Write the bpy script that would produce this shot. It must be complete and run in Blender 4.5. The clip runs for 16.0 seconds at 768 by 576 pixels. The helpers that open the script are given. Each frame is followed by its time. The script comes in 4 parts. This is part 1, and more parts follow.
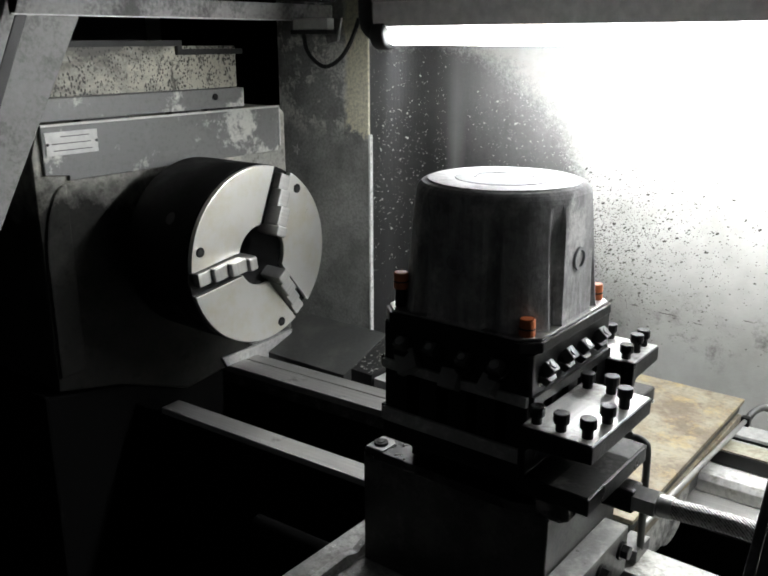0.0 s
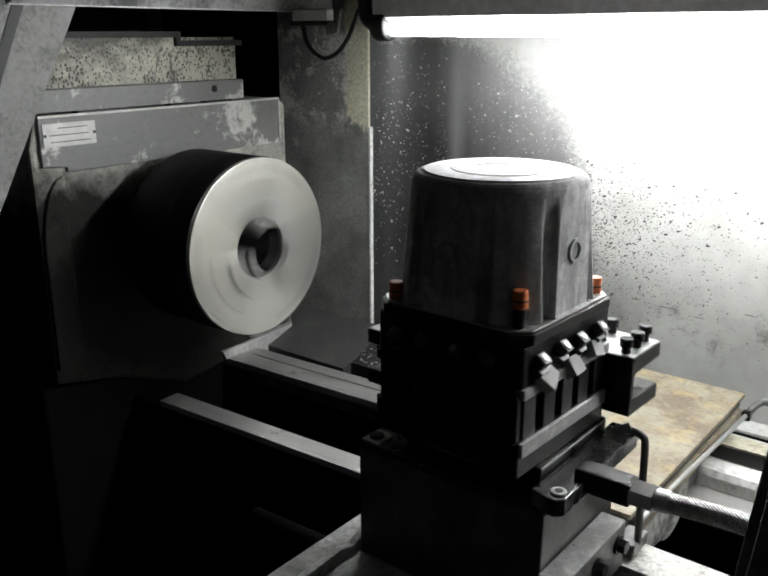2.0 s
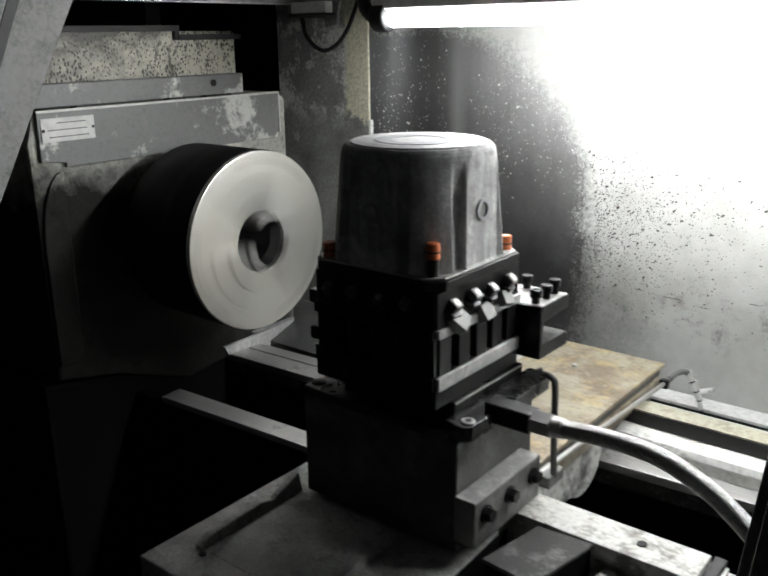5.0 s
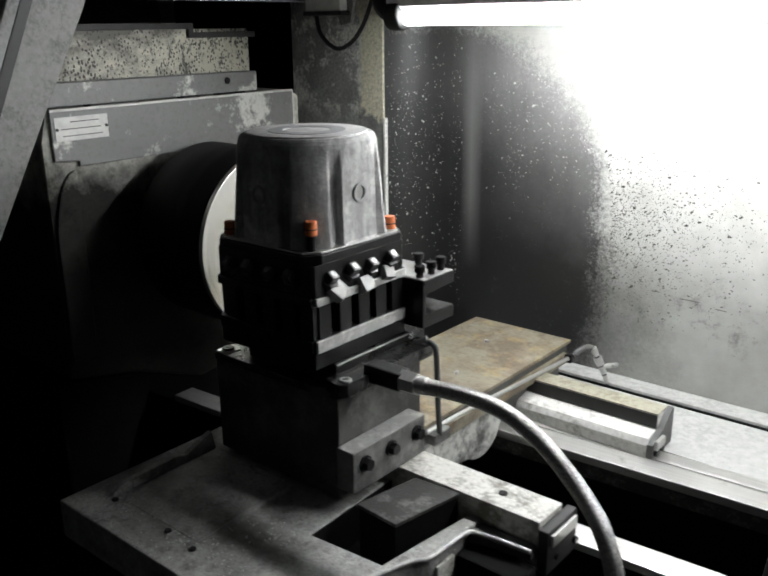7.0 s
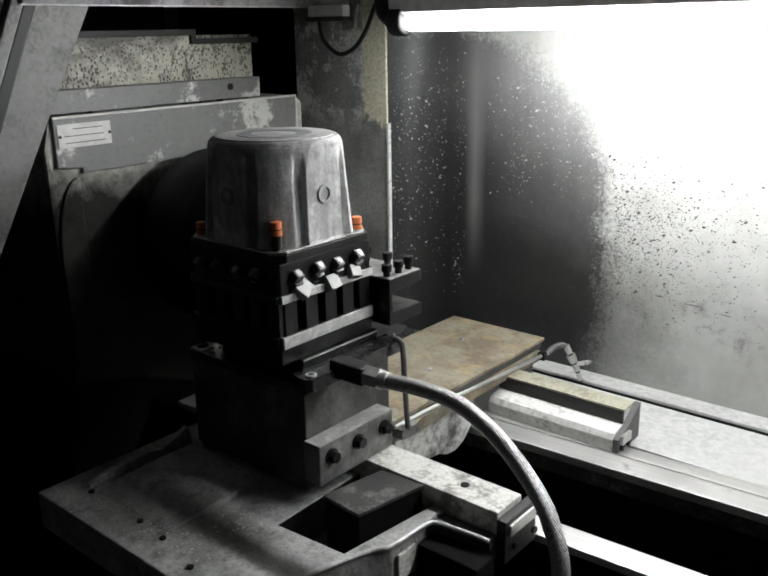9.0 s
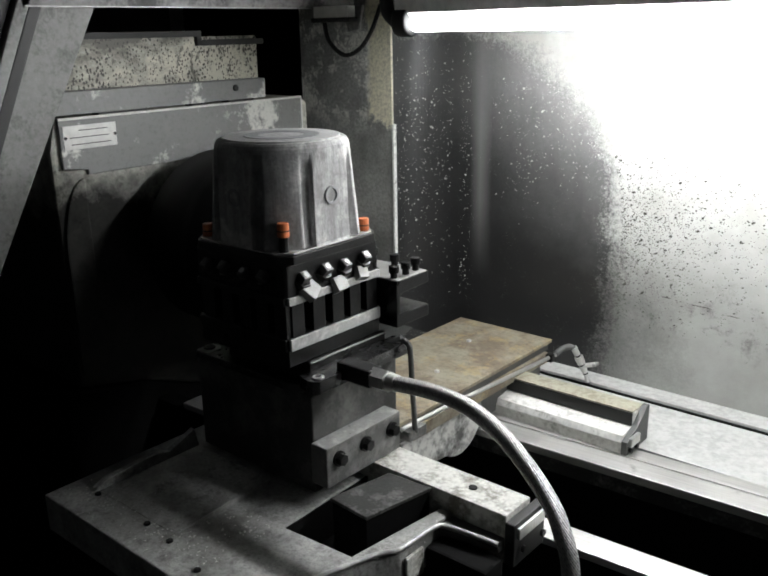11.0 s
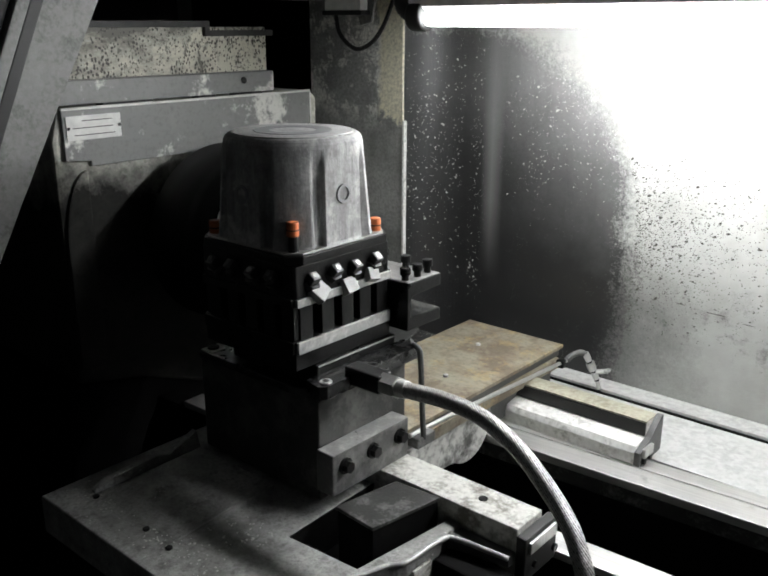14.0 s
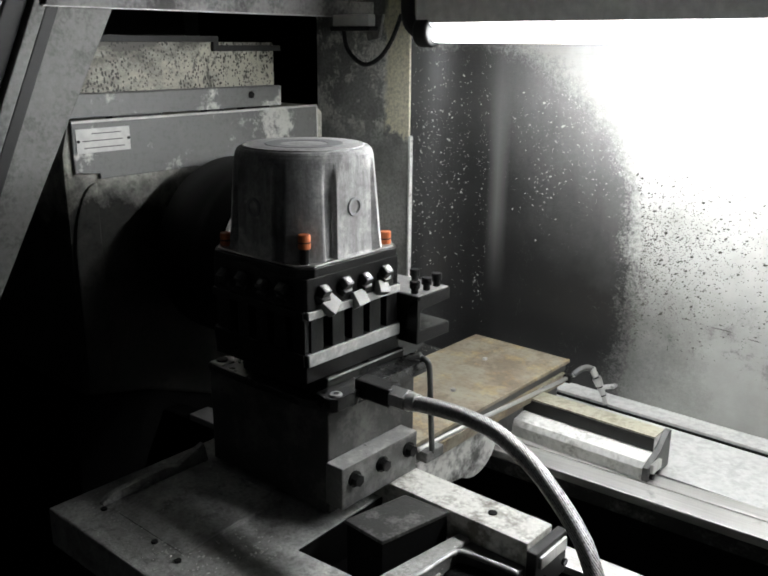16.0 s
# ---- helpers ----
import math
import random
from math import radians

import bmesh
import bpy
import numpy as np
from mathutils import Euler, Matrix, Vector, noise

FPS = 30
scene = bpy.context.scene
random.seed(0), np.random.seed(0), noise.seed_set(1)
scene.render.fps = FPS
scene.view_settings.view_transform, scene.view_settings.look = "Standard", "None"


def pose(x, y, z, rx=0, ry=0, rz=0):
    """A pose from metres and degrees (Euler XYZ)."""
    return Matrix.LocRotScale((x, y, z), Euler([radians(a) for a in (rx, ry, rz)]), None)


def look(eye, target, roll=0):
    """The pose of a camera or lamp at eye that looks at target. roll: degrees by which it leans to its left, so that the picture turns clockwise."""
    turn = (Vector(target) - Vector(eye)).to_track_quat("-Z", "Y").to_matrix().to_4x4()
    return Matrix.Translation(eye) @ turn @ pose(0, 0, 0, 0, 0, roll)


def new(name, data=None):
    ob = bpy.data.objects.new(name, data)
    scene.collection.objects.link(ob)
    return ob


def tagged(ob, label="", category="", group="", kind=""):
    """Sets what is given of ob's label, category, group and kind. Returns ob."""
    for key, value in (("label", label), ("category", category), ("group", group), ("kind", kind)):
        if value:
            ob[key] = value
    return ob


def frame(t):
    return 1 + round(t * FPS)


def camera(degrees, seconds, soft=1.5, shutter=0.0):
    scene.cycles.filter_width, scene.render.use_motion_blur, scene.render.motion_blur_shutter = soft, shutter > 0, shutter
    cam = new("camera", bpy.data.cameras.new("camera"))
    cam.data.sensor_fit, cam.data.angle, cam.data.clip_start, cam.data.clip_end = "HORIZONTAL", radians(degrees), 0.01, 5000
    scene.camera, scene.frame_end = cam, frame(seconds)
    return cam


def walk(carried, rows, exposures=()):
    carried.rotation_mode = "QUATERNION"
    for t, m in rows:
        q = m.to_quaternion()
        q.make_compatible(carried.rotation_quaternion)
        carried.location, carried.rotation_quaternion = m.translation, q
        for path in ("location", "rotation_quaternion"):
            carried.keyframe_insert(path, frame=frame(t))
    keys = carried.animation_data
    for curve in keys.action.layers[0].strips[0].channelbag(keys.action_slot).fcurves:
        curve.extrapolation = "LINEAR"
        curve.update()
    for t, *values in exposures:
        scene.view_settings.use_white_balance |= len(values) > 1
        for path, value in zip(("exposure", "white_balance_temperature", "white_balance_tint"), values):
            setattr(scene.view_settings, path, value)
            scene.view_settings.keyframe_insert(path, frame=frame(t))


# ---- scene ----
# <path>
FOV = 49.180
PATH = [
    (0.0, (1.0544, -0.9896, 1.4631), (-0.1343, 0.5149, 0.8946), -0.11),
    (0.5, (1.0561, -0.9864, 1.4622), (-0.1343, 0.5151, 0.889), -0.12),
    (1.0, (1.0586, -0.9846, 1.4591), (-0.1334, 0.5155, 0.8857), -0.4),
    (1.5, (1.0583, -0.9813, 1.4594), (-0.136, 0.5146, 0.8799), -0.21),
    (2.0, (1.0581, -0.9791, 1.4581), (-0.1368, 0.516, 0.8775), -0.07),
    (2.5, (1.0592, -0.9769, 1.4578), (-0.1333, 0.5198, 0.8767), -0.26),
    (3.0, (1.0595, -0.975, 1.4569), (-0.134, 0.5206, 0.8747), -0.36),
    (5.5, (1.0558, -0.9709, 1.4446), (-0.1464, 0.5159, 0.858), -0.77),
    (6.0, (1.0512, -0.9665, 1.4484), (-0.152, 0.5156, 0.852), -0.66),
    (6.5, (1.0488, -0.9632, 1.4513), (-0.1639, 0.5097, 0.8513), -0.48),
    (7.0, (1.0503, -0.9628, 1.4555), (-0.1734, 0.5014, 0.8565), -0.67),
    (7.5, (1.0529, -0.9606, 1.4599), (-0.1778, 0.4977, 0.861), -1.05),
    (8.0, (1.0514, -0.96, 1.4623), (-0.1836, 0.4954, 0.865), -0.79),
    (8.5, (1.0526, -0.9562, 1.4592), (-0.1845, 0.4984, 0.8647), -0.86),
    (9.0, (1.0522, -0.9553, 1.4601), (-0.1849, 0.5001, 0.867), -0.93),
    (11.5, (1.0465, -0.9521, 1.4586), (-0.2032, 0.4941, 0.8698), -1.02),
    (12.0, (1.0421, -0.9504, 1.4592), (-0.2097, 0.4948, 0.8725), -0.8),
    (12.5, (1.0389, -0.9481, 1.4582), (-0.2212, 0.492, 0.8766), -0.93),
    (13.0, (1.0337, -0.9399, 1.4587), (-0.1866, 0.5299, 0.8665), 0.3),
    (13.5, (1.0253, -0.9345, 1.4581), (-0.2112, 0.5205, 0.8629), 0.16),
    (14.0, (1.0183, -0.9335, 1.4572), (-0.229, 0.51, 0.8569), 0.06),
    (14.5, (1.0188, -0.9352, 1.4561), (-0.2291, 0.5204, 0.8868), 0.13),
    (15.0, (1.0192, -0.9401, 1.4555), (-0.233, 0.5121, 0.8873), 0.29),
    (15.5, (1.0178, -0.9421, 1.4555), (-0.2408, 0.5049, 0.888), 0.23),
    (16.0, (1.0127, -0.9452, 1.4537), (-0.2412, 0.5077, 0.8909), 0.36),
]
# </path>
cam = camera(FOV, 16.0, soft=1.95, shutter=0.9)
walk(cam, [(t, look(eye, target, roll)) for t, eye, target, roll in PATH])

# ---- light ----
world = bpy.data.worlds.new("workshop")
scene.world = world
world.use_nodes = True
world.node_tree.nodes["Background"].inputs[0].default_value = (0.90, 0.95, 1.0, 1)
world.node_tree.nodes["Background"].inputs[1].default_value = 0.0105
scene.view_settings.exposure = 0.0
TUBE_POWER = 126.0

AXIS = 1.10     # height of the spindle
WAY = 0.808     # top of the bed ways
WALL = 0.46     # back wall of the enclosure


# ---- materials ----
class Nodes:
    def __init__(self, name):
        self.m = bpy.data.materials.new(name)
        self.m.use_nodes = True
        self.t = self.m.node_tree
        self.b = self.t.nodes["Principled BSDF"]
        self.co = self.add("ShaderNodeTexCoord").outputs["Object"]

    def add(self, kind, **props):
        n = self.t.nodes.new(kind)
        for k, v in props.items():
            if k == "op":
                n.operation = v
            elif k == "feature":
                n.feature = v
            elif k == "blend":
                n.blend_type = v
        return n

    def put(self, sock, v):
        if isinstance(v, bpy.types.NodeSocket):
            self.t.links.new(v, sock)
        elif isinstance(v, (tuple, list)) and len(v) == 3 and sock.type == "RGBA":
            sock.default_value = (*v, 1)
        else:
            sock.default_value = v

    def noise(self, scale, detail=6, rough=0.6, co=None):
        n = self.add("ShaderNodeTexNoise")
        self.put(n.inputs["Vector"], co or self.co)
        self.put(n.inputs["Scale"], scale)
        self.put(n.inputs["Detail"], detail)
        self.put(n.inputs["Roughness"], rough)
        return n.outputs["Fac"]

    def cells(self, scale, co=None, random=1.0):
        n = self.add("ShaderNodeTexVoronoi")
        self.put(n.inputs["Vector"], co or self.co)
        self.put(n.inputs["Scale"], scale)
        self.put(n.inputs["Randomness"], random)
        return n.outputs["Distance"]

    def stretch(self, x, y, z):
        n = self.add("ShaderNodeMapping")
        self.put(n.inputs["Vector"], self.co)
        n.inputs["Scale"].default_value = (x, y, z)
        return n.outputs["Vector"]

    def math(self, op, a, b=0.0, c=None):
        n = self.add("ShaderNodeMath", op=op)
        self.put(n.inputs[0], a)
        self.put(n.inputs[1], b)
        if c is not None:
            self.put(n.inputs[2], c)
        return n.outputs[0]

    def step(self, v, lo, hi, a=0.0, b=1.0):
        n = self.add("ShaderNodeMapRange")
        for i, x in enumerate((v, lo, hi, a, b)):
            self.put(n.inputs[i], x)
        return n.outputs[0]

    def mix(self, f, a, b, blend="MIX"):
        n = self.add("ShaderNodeMix", blend=blend)
        n.data_type = "RGBA"
        self.put(n.inputs[0], f)
        self.put(n.inputs[6], a)
        self.put(n.inputs[7], b)
        return n.outputs[2]

    def done(self, colour, rough=0.5, metal=0.0, bump=None, depth=0.0004, gloss=0.5):
        self.put(self.b.inputs["Specular IOR Level"], gloss)
        self.put(self.b.inputs["Base Color"], colour)
        self.put(self.b.inputs["Roughness"], rough)
        self.put(self.b.inputs["Metallic"], metal)
        if bump is not None:
            n = self.add("ShaderNodeBump")
            n.inputs["Distance"].default_value = depth
            n.inputs["Strength"].default_value = 1.0
            self.put(n.inputs["Height"], bump)
            self.put(self.b.inputs["Normal"], n.outputs[0])
        return self.m


def worn(name, base, worn_to, rough=0.5, metal=0.0, patch=9.0, grain=160.0, wear=0.5, depth=0.0003, gloss=0.5):
    """Paint or metal with stains at two scales and fine relief."""
    n = Nodes(name)
    big, small = n.noise(patch, 7, 0.65), n.noise(grain, 4, 0.6)
    f = n.step(n.math("ADD", n.math("MULTIPLY", big, 0.8), n.math("MULTIPLY", small, 0.35)), wear, wear + 0.16)
    col = n.mix(f, base, worn_to)
    col = n.mix(n.step(small, 0.35, 0.7, 0.0, 0.45), col, tuple(c * 0.45 for c in base))
    return n.done(col, n.step(big, 0.3, 0.7, max(rough - 0.14, 0.05), min(rough + 0.16, 1)), metal, small, depth, gloss)


def brushed(name, colour, rough, along, dirt=(0.03, 0.028, 0.024), wear=0.62):
    """Machined metal with fine lines along one axis and oily patches."""
    n = Nodes(name)
    k = [240.0, 240.0, 240.0]
    k["xyz".index(along)] = 6.0
    lines = n.noise(1.0, 5, 0.7, n.stretch(*k))
    big = n.noise(14.0, 7, 0.7)
    col = n.mix(n.step(lines, 0.3, 0.75, 0, 0.55), colour, tuple(c * 0.5 for c in colour))
    col = n.mix(n.step(big, wear - 0.1, wear + 0.1), col, dirt)
    return n.done(col, n.step(big, 0.3, 0.75, rough, rough + 0.3), 0.85, lines, 0.0002)


def wall_material():
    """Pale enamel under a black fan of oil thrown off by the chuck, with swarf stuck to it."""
    n = Nodes("oil_splashed_enamel")
    s = n.add("ShaderNodeSeparateXYZ")
    n.put(s.inputs[0], n.co)
    x = n.math("DIVIDE", n.math("ADD", s.outputs[0], 0.02), 0.435)
    z = n.math("SUBTRACT", s.outputs[2], 1.10)
    up, down = n.math("DIVIDE", n.math("MAXIMUM", z, 0.0), 0.375), n.math("DIVIDE", n.math("MINIMUM", z, 0.0), 0.75)
    z = n.math("ADD", up, down)
    d = n.math("SQRT", n.math("ADD", n.math("MULTIPLY", x, x), n.math("MULTIPLY", z, z)))
    d = n.math("ADD", d, n.math("MULTIPLY", n.math("SUBTRACT", n.noise(9, 8, 0.7), 0.5), 0.22))
    d = n.math("ADD", d, n.math("MULTIPLY", n.math("SUBTRACT", n.noise(120, 4, 0.7), 0.5), 0.20))
    d = n.math("ADD", d, n.math("MULTIPLY", n.math("SUBTRACT", n.noise(330, 2, 0.6), 0.5), 0.16))
    oil = n.step(d, 0.91, 1.02, 1.0, 0.0)
    big, fine = n.noise(7, 8, 0.7), n.noise(220, 3, 0.6)
    pale = n.mix(n.step(big, 0.35, 0.7), (0.62, 0.63, 0.60), (0.42, 0.42, 0.39))
    # blotchy grime in a low band
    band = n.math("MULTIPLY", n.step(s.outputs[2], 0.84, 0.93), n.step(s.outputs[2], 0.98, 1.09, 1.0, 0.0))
    grime_dark = n.math("MULTIPLY", n.step(n.noise(22, 9, 0.8), 0.36, 0.66, 0.05, 1.0), band)
    # evenly darker towards the bottom
    grime_dark = n.math("MAXIMUM", grime_dark, n.step(s.outputs[2], 0.98, 1.14, 0.52, 0.0))
    # darker again low down beside the fan
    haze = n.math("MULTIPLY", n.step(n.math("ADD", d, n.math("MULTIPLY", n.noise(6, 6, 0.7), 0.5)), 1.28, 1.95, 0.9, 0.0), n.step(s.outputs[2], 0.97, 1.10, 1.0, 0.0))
    grime_dark = n.math("MAXIMUM", grime_dark, haze)
    pale = n.mix(grime_dark, pale, (0.10, 0.10, 0.095))
    # blacker low down: the lamp's fall-off over the oil put into the colour
    core = n.step(n.math("ADD", s.outputs[2], n.math("MULTIPLY", n.math("SUBTRACT", big, 0.5), 0.2)), 1.02, 1.34)
    black = n.mix(n.step(big, 0.35, 0.75), (0.030, 0.031, 0.031), (0.062, 0.062, 0.060))
    # paler up towards the rim: the lamp's glare on the oil painted in
    thin = n.math("MULTIPLY", n.step(d, 0.34, 0.97, 0.0, 0.9), n.step(s.outputs[0], 0.01, 0.20, 0.16, 1.0))
    black = n.mix(thin, black, (0.31, 0.31, 0.305))
    black = n.mix(core, (0.020, 0.020, 0.020), black)
    streaks = n.noise(1.0, 6, 0.7, n.stretch(30, 30, 5))
    black = n.mix(n.step(streaks, 0.45, 0.7, 0.0, 0.18), black, (0.022, 0.022, 0.021))
    # soft pale band down the bead: its highlight painted in, no bare metal
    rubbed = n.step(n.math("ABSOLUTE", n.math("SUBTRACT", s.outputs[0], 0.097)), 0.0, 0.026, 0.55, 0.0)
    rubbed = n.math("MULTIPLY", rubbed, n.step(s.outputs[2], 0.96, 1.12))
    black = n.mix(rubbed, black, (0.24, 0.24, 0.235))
    dust = n.math("MULTIPLY", n.math("LESS_THAN", n.cells(260), 0.16), n.step(n.noise(20, 5, 0.75), 0.52, 0.66, 0.0, 0.6))
    black = n.mix(dust, black, (0.45, 0.45, 0.42))
    col = n.mix(oil, pale, black)
    return n.done(col, n.mix(oil, (0.5,) * 3, (0.38,) * 3), 0.0, fine, 0.0005)


def speckled_material():
    """Cream panel with runs of black oil."""
    n = Nodes("cream_panel_with_oil_runs")
    runs = n.noise(1.0, 8, 0.75, n.stretch(70, 70, 45))
    dots = n.cells(210, n.stretch(1, 1, 0.7))
    big = n.noise(11, 6, 0.6)
    f = n.math("MAXIMUM", n.step(runs, 0.53, 0.60, 0, 0.85), n.math("LESS_THAN", dots, n.step(big, 0.35, 0.65, 0.20, 0.46)))
    s = n.add("ShaderNodeSeparateXYZ")
    n.put(s.inputs[0], n.co)
    # oil smears, thickened to the left to paint in the lamp's fall-off
    smear_shade = n.math("ADD", n.noise(1.0, 8, 0.7, n.stretch(16, 16, 30)), n.step(s.outputs[1], -0.25, 0.06, 0.13, -0.12))
    # denser in a band along the top
    smear_shade = n.math("ADD", smear_shade, n.step(s.outputs[2], 1.42, 1.46, 0.0, 0.22))
    f = n.math("MAXIMUM", f, n.step(smear_shade, 0.46, 0.72, 0.0, 0.88))
    col = n.mix(f, n.mix(big, (0.78, 0.76, 0.64), (0.52, 0.50, 0.41)), (0.04, 0.037, 0.03))
    return n.done(col, 0.55, 0.0, runs, 0.0004)


def column_material():
    """Dark grey sheet, paint flaked to a pale coat near the top, swarf dust lower down."""
    n = Nodes("flaking_grey_paint")
    s = n.add("ShaderNodeSeparateXYZ")
    n.put(s.inputs[0], n.co)
    z = s.outputs[2]
    high = n.step(z, 1.25, 1.31)
    flake = n.math("MULTIPLY", n.step(n.noise(15, 10, 0.78), 0.49, 0.55), high)
    col = n.mix(n.step(n.noise(7, 7, 0.7), 0.4, 0.62), (0.38, 0.385, 0.37), (0.20, 0.205, 0.195))
    col = n.mix(flake, col, (0.86, 0.86, 0.80))
    cream = n.math("MULTIPLY", n.step(n.math("ADD", s.outputs[0], n.math("MULTIPLY", n.noise(22, 6, 0.7), 0.045)), -0.098, -0.086), n.step(n.math("ADD", z, n.math("MULTIPLY", n.noise(30, 6, 0.75), 0.12)), 1.335, 1.345))
    col = n.mix(cream, col, (0.88, 0.85, 0.66))
    dust = n.math("MULTIPLY", n.math("LESS_THAN", n.cells(140), 0.16), n.step(n.noise(25, 5, 0.7), 0.5, 0.65))
    col = n.mix(dust, col, (0.36, 0.36, 0.33))
    fine = n.noise(180, 4, 0.6)
    col = n.mix(n.step(fine, 0.4, 0.75, 0, 0.5), col, (0.05, 0.05, 0.05))
    return n.done(col, 0.45, 0.0, fine, 0.0003)


def headstock_material():
    n = Nodes("flaked_grey_machine_paint")
    big, fine = n.noise(10, 9, 0.68), n.noise(170, 4, 0.6)
    col = n.mix(n.step(big, 0.46, 0.58), (0.44, 0.44, 0.40), (0.74, 0.73, 0.64))
    col = n.mix(n.step(n.noise(26, 8, 0.75), 0.55, 0.66, 0, 0.8), col, (0.07, 0.065, 0.055))
    col = n.mix(n.step(fine, 0.45, 0.8, 0, 0.5), col, (0.06, 0.06, 0.055))
    # the chuck's shadow, with some soaked oil, painted round and below the spindle
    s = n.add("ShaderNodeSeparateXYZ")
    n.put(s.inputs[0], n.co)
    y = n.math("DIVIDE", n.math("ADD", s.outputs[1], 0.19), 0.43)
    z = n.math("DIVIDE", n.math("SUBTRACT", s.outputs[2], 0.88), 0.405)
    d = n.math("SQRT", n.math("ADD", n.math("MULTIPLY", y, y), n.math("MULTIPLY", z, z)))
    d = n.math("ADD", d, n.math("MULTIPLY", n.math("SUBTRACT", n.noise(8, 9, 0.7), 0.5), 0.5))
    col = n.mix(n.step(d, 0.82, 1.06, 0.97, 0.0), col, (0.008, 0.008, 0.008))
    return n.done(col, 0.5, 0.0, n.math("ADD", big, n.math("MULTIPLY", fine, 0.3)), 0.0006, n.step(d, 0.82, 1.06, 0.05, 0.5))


def cover_material():
    """Dark grey machine paint, flaked only in a few places."""
    n = Nodes("smooth_grey_cover_paint")
    big, fine = n.noise(11, 9, 0.7), n.noise(150, 4, 0.6)
    s = n.add("ShaderNodeSeparateXYZ")
    n.put(s.inputs[0], n.co)
    worn_part = n.math("ADD", big, n.step(s.outputs[1], -0.05, 0.17, -0.03, 0.06))
    col = n.mix(n.step(worn_part, 0.54, 0.60), (0.22, 0.222, 0.218), (0.74, 0.74, 0.70))
    col = n.mix(n.step(n.noise(30, 7, 0.7), 0.55, 0.75, 0, 0.4), col, (0.30, 0.30, 0.28))
    col = n.mix(n.step(fine, 0.5, 0.8, 0, 0.4), col, (0.08, 0.08, 0.075))
    return n.done(col, 0.48, 0.0, n.math("ADD", big, n.math("MULTIPLY", fine, 0.3)), 0.0005)


def plate_material():
    n = Nodes("rust_bloomed_steel")
    big, fine = n.noise(13, 9, 0.7), n.noise(130, 5, 0.65)
    col = n.mix(n.step(big, 0.42, 0.58), (0.32, 0.295, 0.225), (0.19, 0.155, 0.115))
    col = n.mix(n.step(n.noise(19, 8, 0.8), 0.52, 0.68, 0, 0.8), col, (0.50, 0.37, 0.16))
    col = n.mix(n.step(fine, 0.5, 0.72, 0, 0.6), col, (0.10, 0.075, 0.055))
    return n.done(col, n.step(big, 0.3, 0.7, 0.4, 0.65), 0.35, fine, 0.0003)


def braid_material():
    n = Nodes("braided_steel_hose")
    w = n.add("ShaderNodeTexWave")
    w.inputs["Scale"].default_value = 170
    w.inputs["Distortion"].default_value = 1.0
    w.bands_direction = "DIAGONAL"
    n.put(w.inputs["Vector"], n.co)
    fine = n.cells(330)
    h = n.math("ADD", n.math("MULTIPLY", w.outputs["Fac"], 0.8), fine)
    return n.done(n.mix(n.step(h, 0.3, 1.1), (0.07, 0.069, 0.066), (0.50, 0.495, 0.48)), 0.38, 0.6, h, 0.0004)


def plain(name, colour, rough=0.5, metal=0.0, glow=0.0):
    n = Nodes(name)
    m = n.done(n.mix(n.step(n.noise(60, 5, 0.6), 0.3, 0.75), colour, tuple(c * 0.72 for c in colour)), rough, metal)
    if glow:
        n.b.inputs["Emission Color"].default_value = (0.97, 0.985, 1.0, 1)
        n.b.inputs["Emission Strength"].default_value = glow
    return m


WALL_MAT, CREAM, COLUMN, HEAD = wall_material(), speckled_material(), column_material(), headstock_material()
COVER, PLATE, BRAID = cover_material(), plate_material(), braid_material()
STEEL_X = brushed("ground_steel_ways", (0.66, 0.655, 0.635), 0.34, "x", wear=0.70)
STEEL_Y = brushed("milled_steel", (0.52, 0.52, 0.50), 0.34, "y")
def turned_face():
    n = Nodes("turned_steel_face")
    w = n.add("ShaderNodeTexWave")
    w.wave_type = "RINGS"
    w.rings_direction = "X"
    w.inputs["Scale"].default_value = 55
    w.inputs["Distortion"].default_value = 0.6
    n.put(w.inputs["Vector"], n.co)
    big, fine = n.noise(15, 8, 0.7), n.noise(150, 4, 0.6)
    col = n.mix(n.step(big, 0.45, 0.70), (0.74, 0.735, 0.71), (0.66, 0.63, 0.52))
    col = n.mix(n.math("MULTIPLY", n.math("LESS_THAN", n.cells(170), 0.13), n.step(n.noise(14, 5, 0.7), 0.60, 0.68)), col, (0.30, 0.27, 0.20))
    return n.done(col, n.step(fine, 0.3, 0.7, 0.29, 0.37), 0.9, w.outputs["Fac"], 0.000004)


